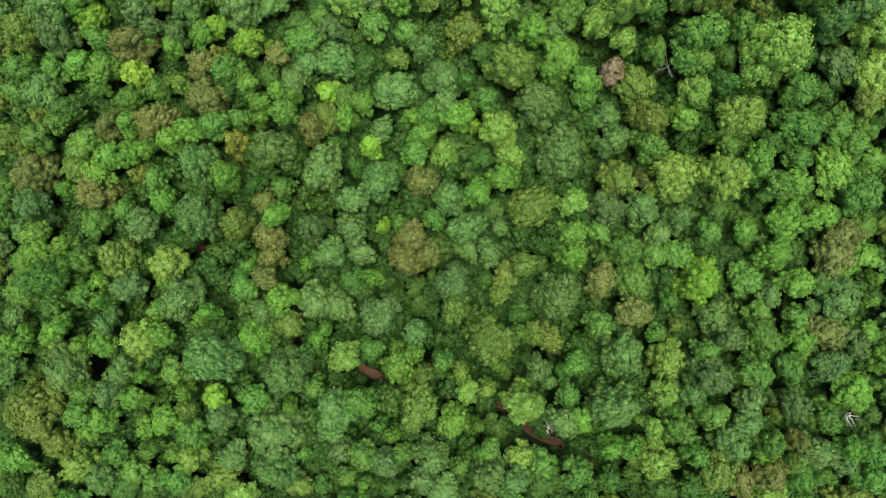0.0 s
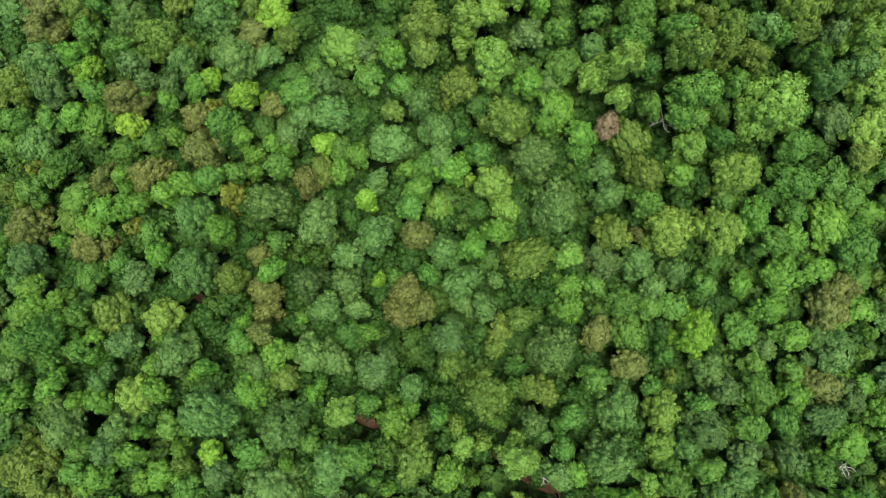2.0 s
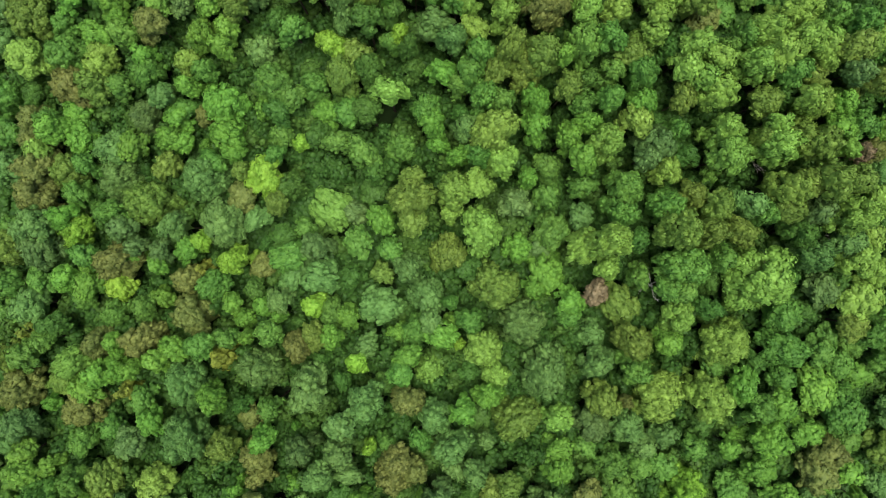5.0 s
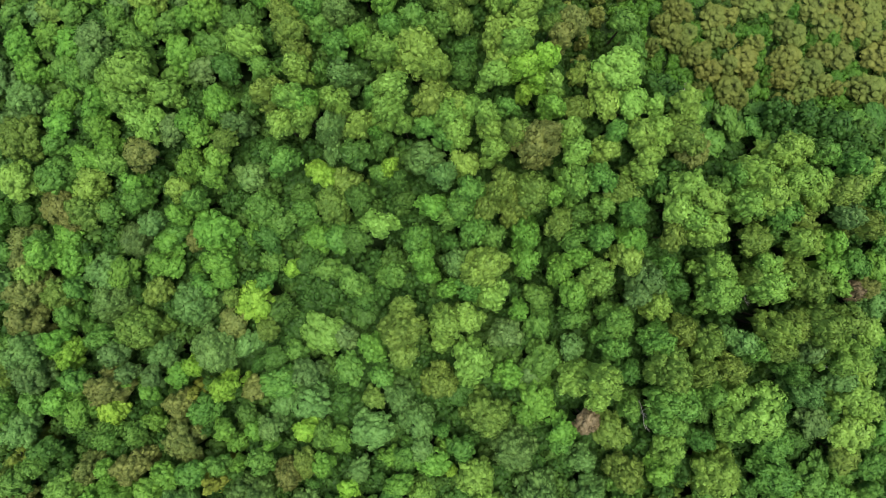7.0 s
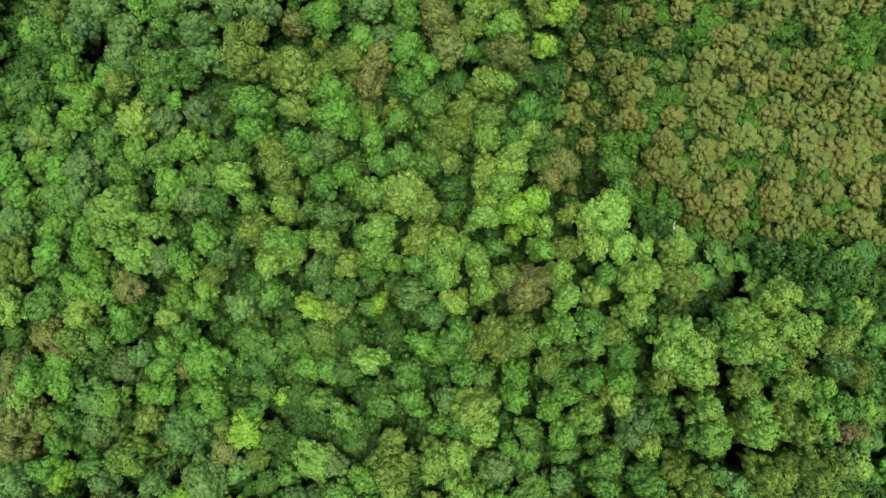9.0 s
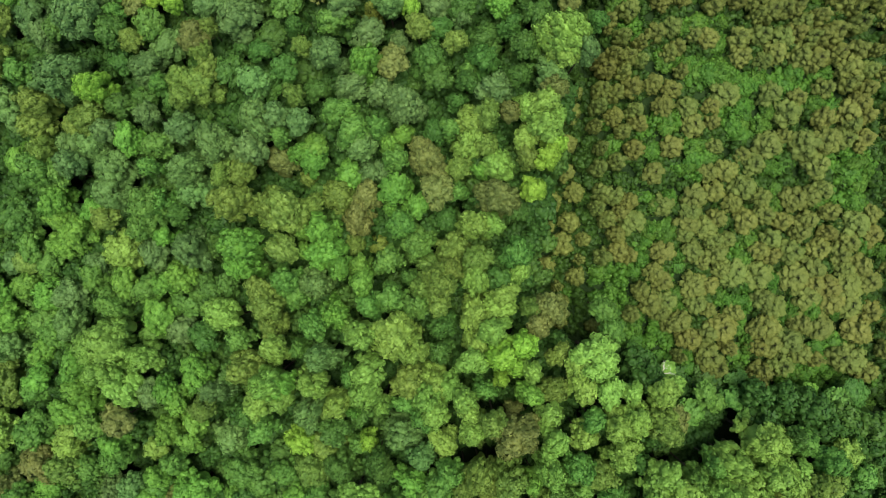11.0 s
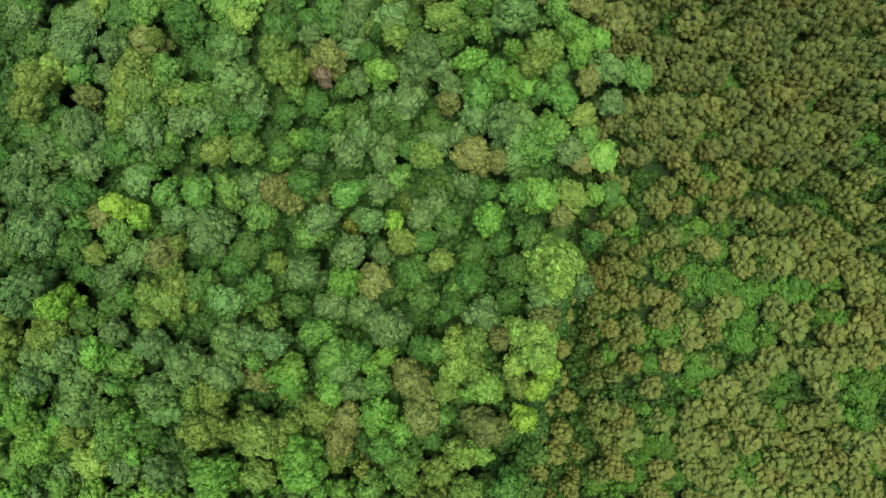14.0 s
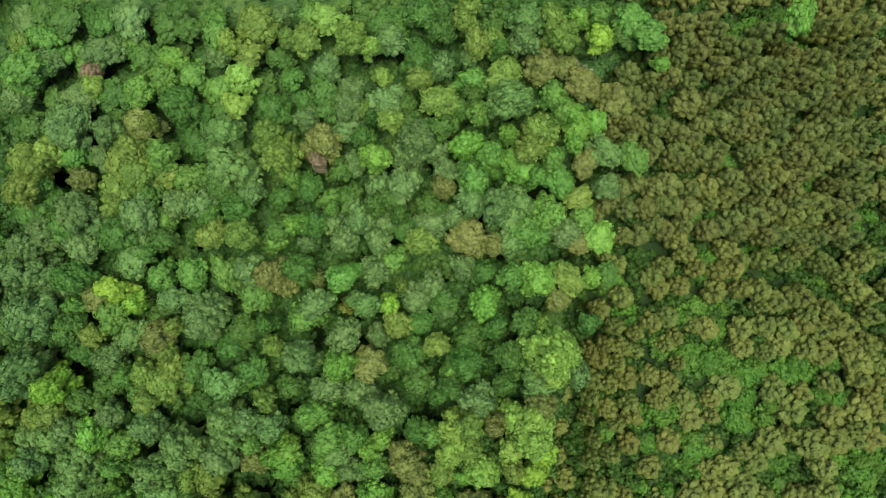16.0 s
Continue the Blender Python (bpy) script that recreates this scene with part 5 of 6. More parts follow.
grove("olive", [
    (15.1, 80, 15.7, 1.28), (-27.7, 94, 12.4, 1.26), (-19.8, 92.3, 12.7, 1.14), (-19.2, 90.5, 12.9, 1.34), (-18.8, 94.7, 12.8, 1.01), (-8.8, 92.7, 14.1, 1.09),
    (3.7, 94.5, 14.3, 1.45), (4.3, 98.5, 13.3, 0.71), (7.5, 92.5, 14.1, 1.32), (21, 98.7, 14.7, 1.56), (-33.4, 111.9, 13.8, 1.71), (-33.3, 108.9, 14.4, 2.04),
    (-31.6, 111.3, 14, 1.83), (-24.6, 108.7, 14, 1.62), (-24.5, 107.2, 13.5, 1.17), (-23.4, 111.6, 14.5, 1.67), (-22.1, 112.5, 14.6, 1.92), (-21.5, 110.1, 14.8, 2.1),
    (-20.1, 111.3, 14.2, 1.46), (-18.7, 110, 14.2, 1.38), (-14.4, 104.2, 14.1, 1.54), (-11.3, 103.8, 14.3, 1.52), (-8.2, 113.3, 14.7, 1.81),
])
grove("olive", [
    (-7.1, 111.4, 15.8, 1.9), (6.3, 102.8, 15.1, 1.45), (17.2, 111.4, 15.8, 1.4), (18.3, 113, 16.8, 2.19), (22.2, 106.6, 13.8, 1.39), (-33, 123.6, 13.1, 1.19),
    (-19.9, 115.1, 13.4, 0.89), (-10.1, 121.8, 14.2, 1.37), (-9.1, 124.2, 14.6, 2.25), (-5.9, 122.7, 14, 1.05), (-4.3, 122.8, 14.5, 1.53), (-0, 122.6, 15.2, 1.81),
    (1, 116.1, 14.6, 0.88), (3.7, 114.7, 15.6, 1.28), (6.7, 118.7, 15.7, 1.29), (8.5, 116.3, 16.2, 1.74), (11.2, 124.5, 15.7, 1.31), (11.6, 125.4, 15.5, 1.08),
    (12.4, 121.7, 15.9, 1.48), (13.9, 122, 15.8, 1.3), (15, 119, 16.2, 1.76), (19.6, 123.7, 15.6, 1.27), (20.4, 122.2, 15.9, 1.9),
])
grove("brown", [
    (34.6, -27, 7.6, 1.66), (38, -26.2, 8.8, 1.64), (40.7, -21.8, 8.2, 1.02), (22.3, -7.5, 8.2, 1.8), (44.1, -9.4, 8.9, 2.37), (-21.4, 5.8, 6.8, 1.52),
    (-20.1, 1.6, 9.3, 1.98), (-20, -0.9, 9.4, 1.83), (-20, -3.3, 9.4, 1.31), (-4.4, -1.2, 10.2, 2.2), (-3.5, 1.5, 9.7, 1.59), (-1.8, -0.5, 9.6, 1.49),
    (18.3, -3.6, 8, 1.78), (45, -0.9, 9.1, 2.53), (45.5, 1.6, 9.4, 2.2), (-49.3, 8.9, 5.8, 2.93), (-41.6, 6.8, 5.7, 2.82), (-39.7, 14.7, 7.6, 1.95),
    (-34.2, 15.1, 7.2, 2.4), (-28, 17.9, 7, 2.84), (-15.3, 14.2, 8.4, 1.85), (-2.5, 7.9, 9.4, 1.97), (22.4, 7.9, 9.5, 0.81),
])
grove("brown", [
    (-37, 24.5, 7.2, 2.55), (-28.8, 22.2, 7, 2), (-19.9, 23.5, 4.7, 1.43), (-48.3, 41.9, 4.8, 2.18), (-47.7, 39.2, 5, 2.17), (-47.6, 32.4, 5.4, 2.61),
    (-47.3, 35.6, 5.2, 2.6), (-26.3, 41.6, 6.6, 1.16), (-21.8, 31.9, 6.8, 1.77), (47.8, 35.4, 14.9, 1.29), (-42.9, 45.7, 4.9, 2.64), (-31.2, 51.6, 9.4, 1.78),
    (13.1, 51.1, 18.3, 2.61), (31, 50.7, 11.7, 1.72), (15.9, 62.5, 15.3, 1.39), (17.2, 64.1, 15.4, 1.54), (-3.4, 74.2, 13.8, 2.06), (-2.3, 76.6, 12.9, 1.47),
    (5.3, 76.8, 14.2, 1.77), (11.9, 76.1, 15.1, 2.28), (-11.6, 80.6, 13.2, 1.84), (3.7, 81.6, 13.8, 1.18), (4.4, 80.3, 14.3, 1.9),
])
grove("brown", [
    (5.3, 79, 13.8, 1.31), (13.2, 84.7, 16.2, 1.15), (17.8, 86.8, 17, 1.27), (-26.9, 97.9, 13, 1.54), (-20.4, 93.9, 12.9, 1.49), (-8.6, 99.9, 14.6, 1.49),
    (-7.4, 99.2, 14.6, 1.42), (-4.1, 99.2, 14.3, 0.83), (0.9, 90.5, 14.7, 1.62), (19.7, 96.6, 13.2, 1.18), (-27.7, 110, 13.7, 1.19), (-4.6, 112.3, 14.5, 1.07),
    (-2.8, 112.9, 15.2, 1.95), (8.8, 108.1, 15.1, 1.04), (11.1, 103.2, 14.9, 1.75), (13.6, 102.3, 14.3, 1.17), (22, 102.3, 13, 1.27), (22.7, 110.2, 14.6, 1.25),
    (-21.6, 115.3, 14.1, 1.67), (18.9, 119.6, 15.9, 1.75), (21, 119.6, 15.5, 1.38), (22.4, 117.8, 15.4, 1.57), (26.3, 116.6, 13.7, 1.86),
])
grove("dry", [
    (19.1, 20.3, 11.1, 1.54), (46.3, 35.2, 17.7, 1.03), (-3.4, 110.8, 14.5, 0.89), (-26.5, 120.7, 12.8, 0.94),
])
grove("conifer", [
    (-48.4, 16, 5.6, 1.96), (-36.1, 8.9, 7.3, 1.59), (-24.7, 12.7, 7.9, 1.91), (-26.8, 23.4, 6.6, 1.42), (-0.8, 71, 13, 1.61), (-1.3, 96.3, 14.5, 1.07),
])

# bare dead trees
dead_tree(25.6, 20.9, 11.6, 2.0, 31)
dead_tree(46.2, 26.1, 12.1, 1.8, 32)
dead_tree(48.5, -20.0, 6.7, 1.5, 33)
dead_tree(36.3, 35.2, 13.8, 2.2, 34)
dead_tree(48.8, 52.3, 12.3, 1.1, 35)
dead_tree(45.4, 53.0, 11.8, 0.7, 36)
dead_tree(29.6, 56.3, 13.3, 1.6, 37)
dead_tree(22.4, 45.6, 10.9, 1.6, 38)
dead_tree(-36.0, 86.0, 9.1, 1.4, 39)
dead_tree(22.6, 119.1, 15.1, 1.4, 40)
dead_tree(12.8, -21.8, 4.7, 1.0, 41)
def in_stand(x, y):
    edge = 15.0 + 0.13 * (y - 60) if y < 100 else 20.2 + 0.26 * (y - 100)
    return x > edge + 1.2 and y > 60.5 - 0.24 * (x - 16)


# the forest goes on beyond both sides and ends of the flight
more = random.Random(8)
for _ in range(7000):
    x, y, r = more.uniform(-59, 62), more.uniform(-38, 143), more.uniform(1.5, 2.9)
    outer = x < -45 + 0.06 * y or x > 44 + 0.06 * y or y < -26 or y > 134
    if outer and not in_stand(x, y) and all((x - a) ** 2 + (y - b) ** 2 > (0.8 * (r + c)) ** 2 for a, b, c in PLACED):
        grove(more.choice(("round", "green", "green", "bright", "olive", "light", "sage")), [(x, y, ground_z(x, y) + more.uniform(9.8, 11.6), r)])


# ---- the young pine stand beside the forest, with clearings of green shrubs ----
def clear_of(x, y, r, spots, share):
    return all((x - a) ** 2 + (y - b) ** 2 > (share * (r + c)) ** 2 for a, b, c in spots)


def north_edge(x):
    """Beyond this line the pines are darker and stand closer."""
    return 107 + 3 * math.sin(x * 0.35) - 0.1 * (x - 20)


CLEARINGS = [
    (35.2, 51.5, 1.7), (52.6, 51.6, 1.8), (50.3, 51.7, 2), (38.8, 51.8, 1.9), (44.1, 52.1, 2.1), (41.8, 52.1, 1.9), (46.7, 52.4, 2.1), (36.2, 52.8, 1.9),
    (52, 53.7, 2.2), (42.8, 54.1, 2.1), (39.5, 54.1, 2.1), (53, 54.7, 1.5), (48.1, 54.7, 2.1), (37.6, 54.8, 1.9), (50, 55, 2), (45.5, 55.1, 2.1),
    (35.3, 55.2, 2), (28.9, 56.3, 1.6), (48.1, 56.4, 1.6), (39.6, 56.8, 1.7), (33.3, 56.9, 1.7), (27.6, 58, 1.9), (30.7, 58.3, 1.7), (25.6, 58.4, 1.7),
    (48.1, 58.8, 1.3), (49.7, 59.4, 1.6), (39.7, 59.8, 1.5), (29, 60, 1.8), (50, 60.7, 2), (30.4, 61, 1.6), (26.3, 61.1, 1.9), (39.7, 61.5, 1.5),
] + [
    (28.4, 61.7, 1.4), (44.2, 62.8, 1.4), (47.4, 63.1, 1.5), (45.5, 63.1, 1.7), (32.5, 63.6, 1.5), (26.4, 63.7, 1.9), (38.8, 63.8, 1.6), (37.2, 64.2, 1.5),
    (24.4, 64.8, 1.6), (39.7, 65.5, 1.3), (42.2, 66.2, 1.6), (24.4, 66.8, 1.6), (40, 66.9, 1.3), (31.5, 67, 1.3), (26.8, 67.4, 1.6), (27.9, 69, 1.4),
    (52.7, 69.1, 1.4), (38.9, 69.6, 1.5), (32.5, 69.6, 1.4), (40.1, 70.9, 1.2), (29.3, 71, 1.6), (31, 71.3, 1.2), (29.9, 72.4, 1.6), (50.9, 74.4, 1.5),
    (42.6, 75.2, 1.5), (49.9, 75.4, 2), (29.2, 75.4, 1.3), (32.2, 75.7, 1.4), (48.3, 75.7, 1.5), (51.2, 78, 1.5), (33.5, 78.7, 1.4), (42, 78.9, 1.6),
] + [
    (49.8, 79, 1.9), (52.4, 79.3, 1.9), (43.2, 79.5, 1.1), (34.8, 79.7, 1.6), (29.5, 79.8, 1.5), (33.5, 81, 1.7), (25.8, 81.5, 1), (30.2, 82.7, 1.6),
    (38.3, 82.9, 1.2), (41.8, 83.5, 1.3), (31.9, 84, 1.1), (30.5, 84.4, 1.6), (40.8, 84.8, 1.8), (37.8, 84.9, 1.8), (39, 85.5, 1.6), (48.1, 85.9, 1.5),
    (46.5, 86.6, 1.7), (39.9, 87.8, 1.5), (47.2, 87.9, 1.7), (48.4, 88.2, 1.5), (45.1, 88.3, 1.1), (43.5, 88.3, 1.3), (35.5, 88.6, 1.4), (39.7, 89.1, 1.6),
    (41.6, 89.4, 1.5), (37.2, 89.5, 1.6), (34.2, 89.6, 1.4), (32.9, 90.3, 1.1), (36.6, 90.5, 1.8), (30.5, 91.2, 1.1), (37.1, 93.7, 1.2), (33.7, 95.3, 1.4),
] + [
    (35.6, 95.6, 1.6), (26.6, 97.5, 1.1), (48.5, 98.5, 1.1), (38.7, 98.6, 1), (35.8, 99.7, 1.1), (42.5, 101.6, 1.2), (41.3, 101.9, 1.4), (35.1, 103.9, 0.9),
    (51.4, 104.4, 1.6), (35.7, 105.1, 1.2), (37.8, 105.9, 1), (49, 107.8, 1.4), (47.4, 108.1, 1.8), (37.9, 109.6, 1), (48.2, 113.9, 0.9), (50.1, 120.8, 1.2),
    (49.2, 122, 1.2), (46.5, 122.4, 1.4), (39.4, 123.4, 1.9), (44.7, 123.6, 1.8), (41.9, 124, 1.5), (45.3, 124.8, 1.6),
]
grove("pine", [
    (23.3, 61.2, 11.4, 1.28), (24, 62.8, 11.4, 1.06), (27, 62.7, 11.3, 1.22), (28.1, 65.4, 11.2, 1.29), (29.1, 64, 11.2, 1.65), (30.1, 63, 11.2, 1.3),
    (30.8, 64, 11.1, 1.59), (31.4, 61.6, 11.1, 1.31), (32.3, 57.9, 11.3, 0.96), (32.4, 61.9, 11.1, 1.68), (33.4, 59.9, 11.2, 1.62), (33.9, 65.9, 11, 1.82),
    (34.2, 63.8, 10.9, 1.47), (35.4, 60.5, 11.1, 1.49), (35.5, 65.9, 11.1, 1.4), (35.5, 63.1, 10.9, 1.11), (35.7, 57.8, 11.3, 1.87), (36.6, 56.5, 11.4, 1.35),
    (37.1, 61.1, 11.2, 2.01), (37.7, 58.8, 11.3, 1.13), (38.4, 62.8, 11.2, 1.34), (40.7, 60.8, 11.5, 1.36), (40.9, 55.1, 11.6, 1.3),
])
grove("pine", [
    (40.9, 58.8, 11.5, 1.29), (41.3, 64.2, 11.7, 1.5), (41.5, 56.1, 11.6, 1.53), (41.9, 61.1, 11.6, 1.9), (42.2, 59.1, 11.6, 1.68), (42.6, 63.5, 11.8, 1.59),
    (43.5, 56.8, 11.7, 1.7), (44.2, 59.5, 11.8, 1.92), (45.5, 61.5, 11.9, 1.54), (45.5, 58.1, 11.8, 1.55), (46.1, 64.5, 12.1, 1.76), (46.7, 65.8, 12.2, 1.53),
    (47.1, 57.4, 11.9, 1.17), (47.4, 61.1, 12, 1.94), (48.3, 65.5, 12.3, 1.93), (48.7, 63.8, 12.2, 1.78), (49.7, 57.7, 12, 1.42), (50.3, 65.8, 12.4, 2.1),
    (50.6, 63.4, 12.3, 1.8), (51, 57.4, 12.1, 2.07), (51.6, 60.7, 12.2, 2.06), (52.7, 56, 12.1, 1.61), (52.9, 62.7, 12.3, 1.43),
])
grove("pine", [
    (23.5, 74.8, 11.3, 1.11), (23.9, 76.5, 11.4, 1.25), (24.1, 69.3, 11.2, 1.33), (24.5, 73.5, 11.3, 1.33), (25.2, 76.1, 11.4, 1.39), (25.5, 71.8, 11.2, 1.19),
    (25.8, 69.8, 11.1, 1.55), (25.9, 74.1, 11.2, 1.19), (26.8, 69.4, 11.1, 1.2), (26.9, 75.4, 11.3, 1.26), (27.2, 73.1, 11.1, 1.76), (29.5, 67.3, 11.1, 1.36),
    (30.5, 66.3, 11.1, 1.44), (30.6, 69.7, 11, 1.65), (30.6, 75, 11.2, 1.56), (32.9, 71.6, 11.2, 1.22), (33.2, 72.6, 11.3, 1.58), (33.5, 74, 11.4, 1.44),
    (33.8, 69.6, 11.2, 1.59), (34.1, 75.8, 11.6, 1.79), (34.8, 68.6, 11.3, 1.24), (35.1, 72.3, 11.5, 1.66), (36, 76.3, 11.8, 1.44),
])
grove("pine", [
    (36.1, 70.9, 11.6, 1.31), (36.4, 73.3, 11.8, 1.3), (36.4, 69.6, 11.5, 1.53), (36.8, 67.6, 11.4, 1.32), (37.3, 70.9, 11.8, 1.24), (37.9, 74.9, 12.1, 1.23),
    (38.4, 67.2, 11.5, 2.07), (39.1, 76.6, 12.4, 1.74), (39.4, 72.9, 12.3, 1.75), (40.8, 69.6, 12.2, 1.48), (40.9, 66.9, 11.9, 1.86), (41, 75.5, 12.7, 1.32),
    (41.3, 73.6, 12.7, 1.47), (42, 70.9, 12.5, 1.48), (42.1, 69.2, 12.3, 1.34), (43.2, 72.9, 12.8, 1.4), (44.3, 69.5, 12.5, 1.65), (44.5, 75.2, 12.9, 1.71),
    (44.7, 66.5, 12.2, 2.12), (45.1, 71.5, 12.8, 1.35), (45.8, 72.8, 12.8, 1.57), (46.1, 75.5, 13, 1.49), (46.6, 67.5, 12.4, 1.75),
])
grove("pine", [
    (47.1, 69.8, 12.7, 1.59), (47.3, 76.1, 13.1, 1.43), (48.1, 71.5, 12.8, 1.29), (48.3, 73.8, 13, 1.36), (49.4, 69.1, 12.7, 1.53), (49.8, 67.5, 12.6, 1.31),
    (50.4, 70.4, 12.8, 1.54), (51, 72.4, 12.9, 2), (51.7, 67.8, 12.7, 1.71), (52.6, 73.4, 13, 1.47), (52.7, 71.1, 12.8, 1.56), (52.7, 66.1, 12.6, 1.57),
    (23.2, 83.9, 11.9, 1.03), (23.6, 86.1, 12.1, 1.17), (23.6, 79.2, 11.6, 1.25), (23.9, 81.5, 11.7, 1.04), (23.9, 87.8, 12.2, 1.24), (25.2, 84.8, 12, 1.25),
    (25.5, 87.4, 12.2, 1.25), (25.6, 79.9, 11.6, 1.18), (26.2, 89.7, 12.5, 1.18), (26.2, 83.2, 11.8, 1.18), (27.2, 88, 12.3, 1.39),
])
grove("pine", [
    (27.5, 81.1, 11.8, 1.4), (27.5, 85.4, 11.9, 1.19), (27.9, 84.1, 11.8, 1.33), (29.5, 88.3, 12.2, 1.41), (29.6, 78.5, 11.4, 1.41), (30.5, 85.8, 12.1, 1.41),
    (31.5, 87.6, 12.1, 1.35), (31.5, 81.4, 11.7, 1.56), (32.5, 89.6, 12, 1), (33.2, 85.6, 11.9, 1.5), (33.9, 83.7, 11.6, 1.58), (35.4, 78.3, 11.8, 1.29),
    (35.8, 85.6, 11.9, 1.15), (35.9, 84, 11.7, 1.08), (36.2, 81.3, 11.6, 1.16), (37.4, 78.6, 11.8, 1.67), (37.4, 86.9, 12.1, 1.81), (39.1, 80.2, 11.9, 1.09),
    (40.2, 79.2, 12.3, 1.61), (41.8, 81.2, 12.5, 1.91), (42.1, 86.7, 12.7, 1.69), (43.3, 82.1, 12.9, 1.11), (43.9, 84.7, 13, 1.85),
])
grove("pine", [
    (44.9, 86.3, 12.9, 1.27), (45.6, 81.1, 13.4, 2), (46.9, 78.8, 13.4, 1.79), (47.7, 84, 13.2, 1.58), (47.8, 87.2, 13.1, 1.28), (47.9, 81.6, 14, 1.79),
    (49.7, 81.6, 13.6, 1.36), (50.3, 84.5, 13.2, 1.75), (50.5, 83.2, 13.4, 1.52), (50.5, 89.4, 13.5, 1.84), (50.6, 87.8, 13.3, 1.3), (51.6, 85.5, 13.2, 1.54),
    (51.7, 81.6, 13.5, 1.61), (52.1, 84.2, 13.4, 1.31), (52.4, 89, 13.5, 1.39), (52.5, 87.1, 13.3, 1.32), (23.5, 91, 12.5, 1.04), (24.5, 90, 12.5, 1.25),
    (24.6, 95.2, 12.5, 1.33), (25.2, 100.9, 11.9, 1), (25.2, 91.6, 12.6, 1.18), (26.1, 93.5, 12.8, 1.25), (26.5, 99.9, 11.8, 1.22),
])
grove("pine", [
    (26.8, 91.3, 12.6, 1.25), (26.9, 96.5, 12.5, 1.41), (28.1, 92.8, 12.7, 1.05), (28.1, 90.9, 12.5, 1.05), (29.8, 93.8, 12.5, 1.27), (29.9, 98.4, 12.5, 1.36),
    (30.5, 97.4, 12.6, 1.43), (31.1, 99.6, 12.8, 1.29), (31.2, 91.6, 12.1, 1.14), (31.5, 94.4, 12.5, 1.43), (32.2, 92.2, 12.1, 1.07), (32.7, 97.6, 12.9, 1.22),
    (33.2, 101, 13.4, 1.37), (33.9, 93.5, 12, 1.08), (34.2, 99.4, 13.2, 1.23), (35.5, 93.1, 12.1, 1.52), (36.2, 96.9, 12.9, 1.45), (36.5, 99, 13.2, 1.24),
    (37.4, 101.2, 13.5, 1.4), (38, 99.3, 13.4, 1.47), (38.6, 100.2, 13.5, 1.33), (38.7, 97.1, 13.2, 1.25), (38.9, 93, 12.6, 1.47),
])
grove("pine", [
    (39.1, 91.1, 12.2, 1.47), (40.6, 97, 13.3, 1.48), (40.7, 95.4, 13, 1.03), (41.1, 100.1, 13.8, 1.41), (41.2, 93.2, 12.7, 1.48), (41.3, 90.4, 12.4, 1.11),
    (42.2, 95.7, 13.3, 1.56), (42.6, 91.3, 12.5, 1.64), (43.3, 99.7, 13.8, 1.35), (43.4, 92.8, 12.8, 1.72), (43.5, 96, 13.4, 1.27), (44.6, 101, 13.9, 1.29),
    (44.7, 96.2, 13.6, 1.5), (44.9, 93.4, 13.1, 1.35), (45.4, 90.9, 12.7, 1.58), (45.4, 94.3, 13.4, 1.5), (46.4, 92.7, 13.4, 1.2), (46.9, 99.6, 13.8, 1.3),
    (47.1, 90.4, 13.2, 1.66), (47.2, 94.9, 13.7, 1.29), (47.5, 92.9, 13.7, 1.44), (48.8, 98.3, 13.8, 1.31), (48.9, 93.2, 14, 1.52),
])
grove("pine", [
    (49.4, 91, 13.7, 1.37), (50.1, 96.7, 13.8, 1.62), (50.7, 99.6, 13.8, 1.56), (51.3, 91.2, 13.8, 1.54), (51.3, 96, 13.9, 1.16), (51.6, 94.1, 14, 1.31),
    (52, 100.2, 13.8, 1.41), (32.4, 102.4, 13, 1.31), (35.4, 107.5, 13.5, 1.8), (35.7, 106, 13.5, 1.13), (37.2, 106.3, 13.6, 1.21), (41.2, 111.3, 13.7, 1.51),
    (41.4, 109.8, 13.8, 1.37), (42.3, 108.5, 13.8, 1.51), (43.7, 104.3, 14.1, 1.72), (45.6, 104.2, 13.9, 1.53), (46.2, 105.4, 13.9, 1.75), (24.1, 118.5, 13.1, 1.11),
    (24.7, 117.3, 13.1, 1.31), (27.1, 115.4, 13.1, 1.31), (47.1, 123.5, 13.6, 1.23), (47.3, 118.7, 13.7, 1.79), (48.6, 123.8, 13.6, 1.61),
])
grove("pine", [
    (50.1, 123.5, 13.6, 1.69), (51.3, 124, 13.7, 1.49),
])
grove("dark_pine", [
    (24.4, 104.8, 12.2, 1.1), (25, 106, 12.3, 1.3), (25.3, 110.9, 12.9, 0.65), (25.9, 113.3, 13, 1.17), (25.9, 106.6, 12.4, 1.17), (26.8, 107.8, 12.6, 1.43),
    (27.2, 102.8, 11.9, 1.18), (27.4, 105.6, 12.4, 1.31), (27.7, 112.6, 13, 1.31), (28.3, 108.3, 12.8, 1.31), (28.7, 102.8, 12.1, 1.32), (29.3, 105.6, 12.6, 1.44),
    (29.8, 111, 13.1, 1.18), (30.1, 107.7, 12.9, 1.31), (30.1, 112, 13.1, 1.45), (30.2, 104, 12.6, 1.32), (30.4, 113.8, 13.2, 1.45), (30.7, 106.1, 12.9, 1.18),
    (31.3, 103.3, 12.8, 1.32), (31.6, 107.9, 13.1, 1.65), (31.6, 113.7, 13.2, 1.19), (31.9, 105.8, 13.1, 1.45), (32.2, 110.4, 13.2, 1.32),
])
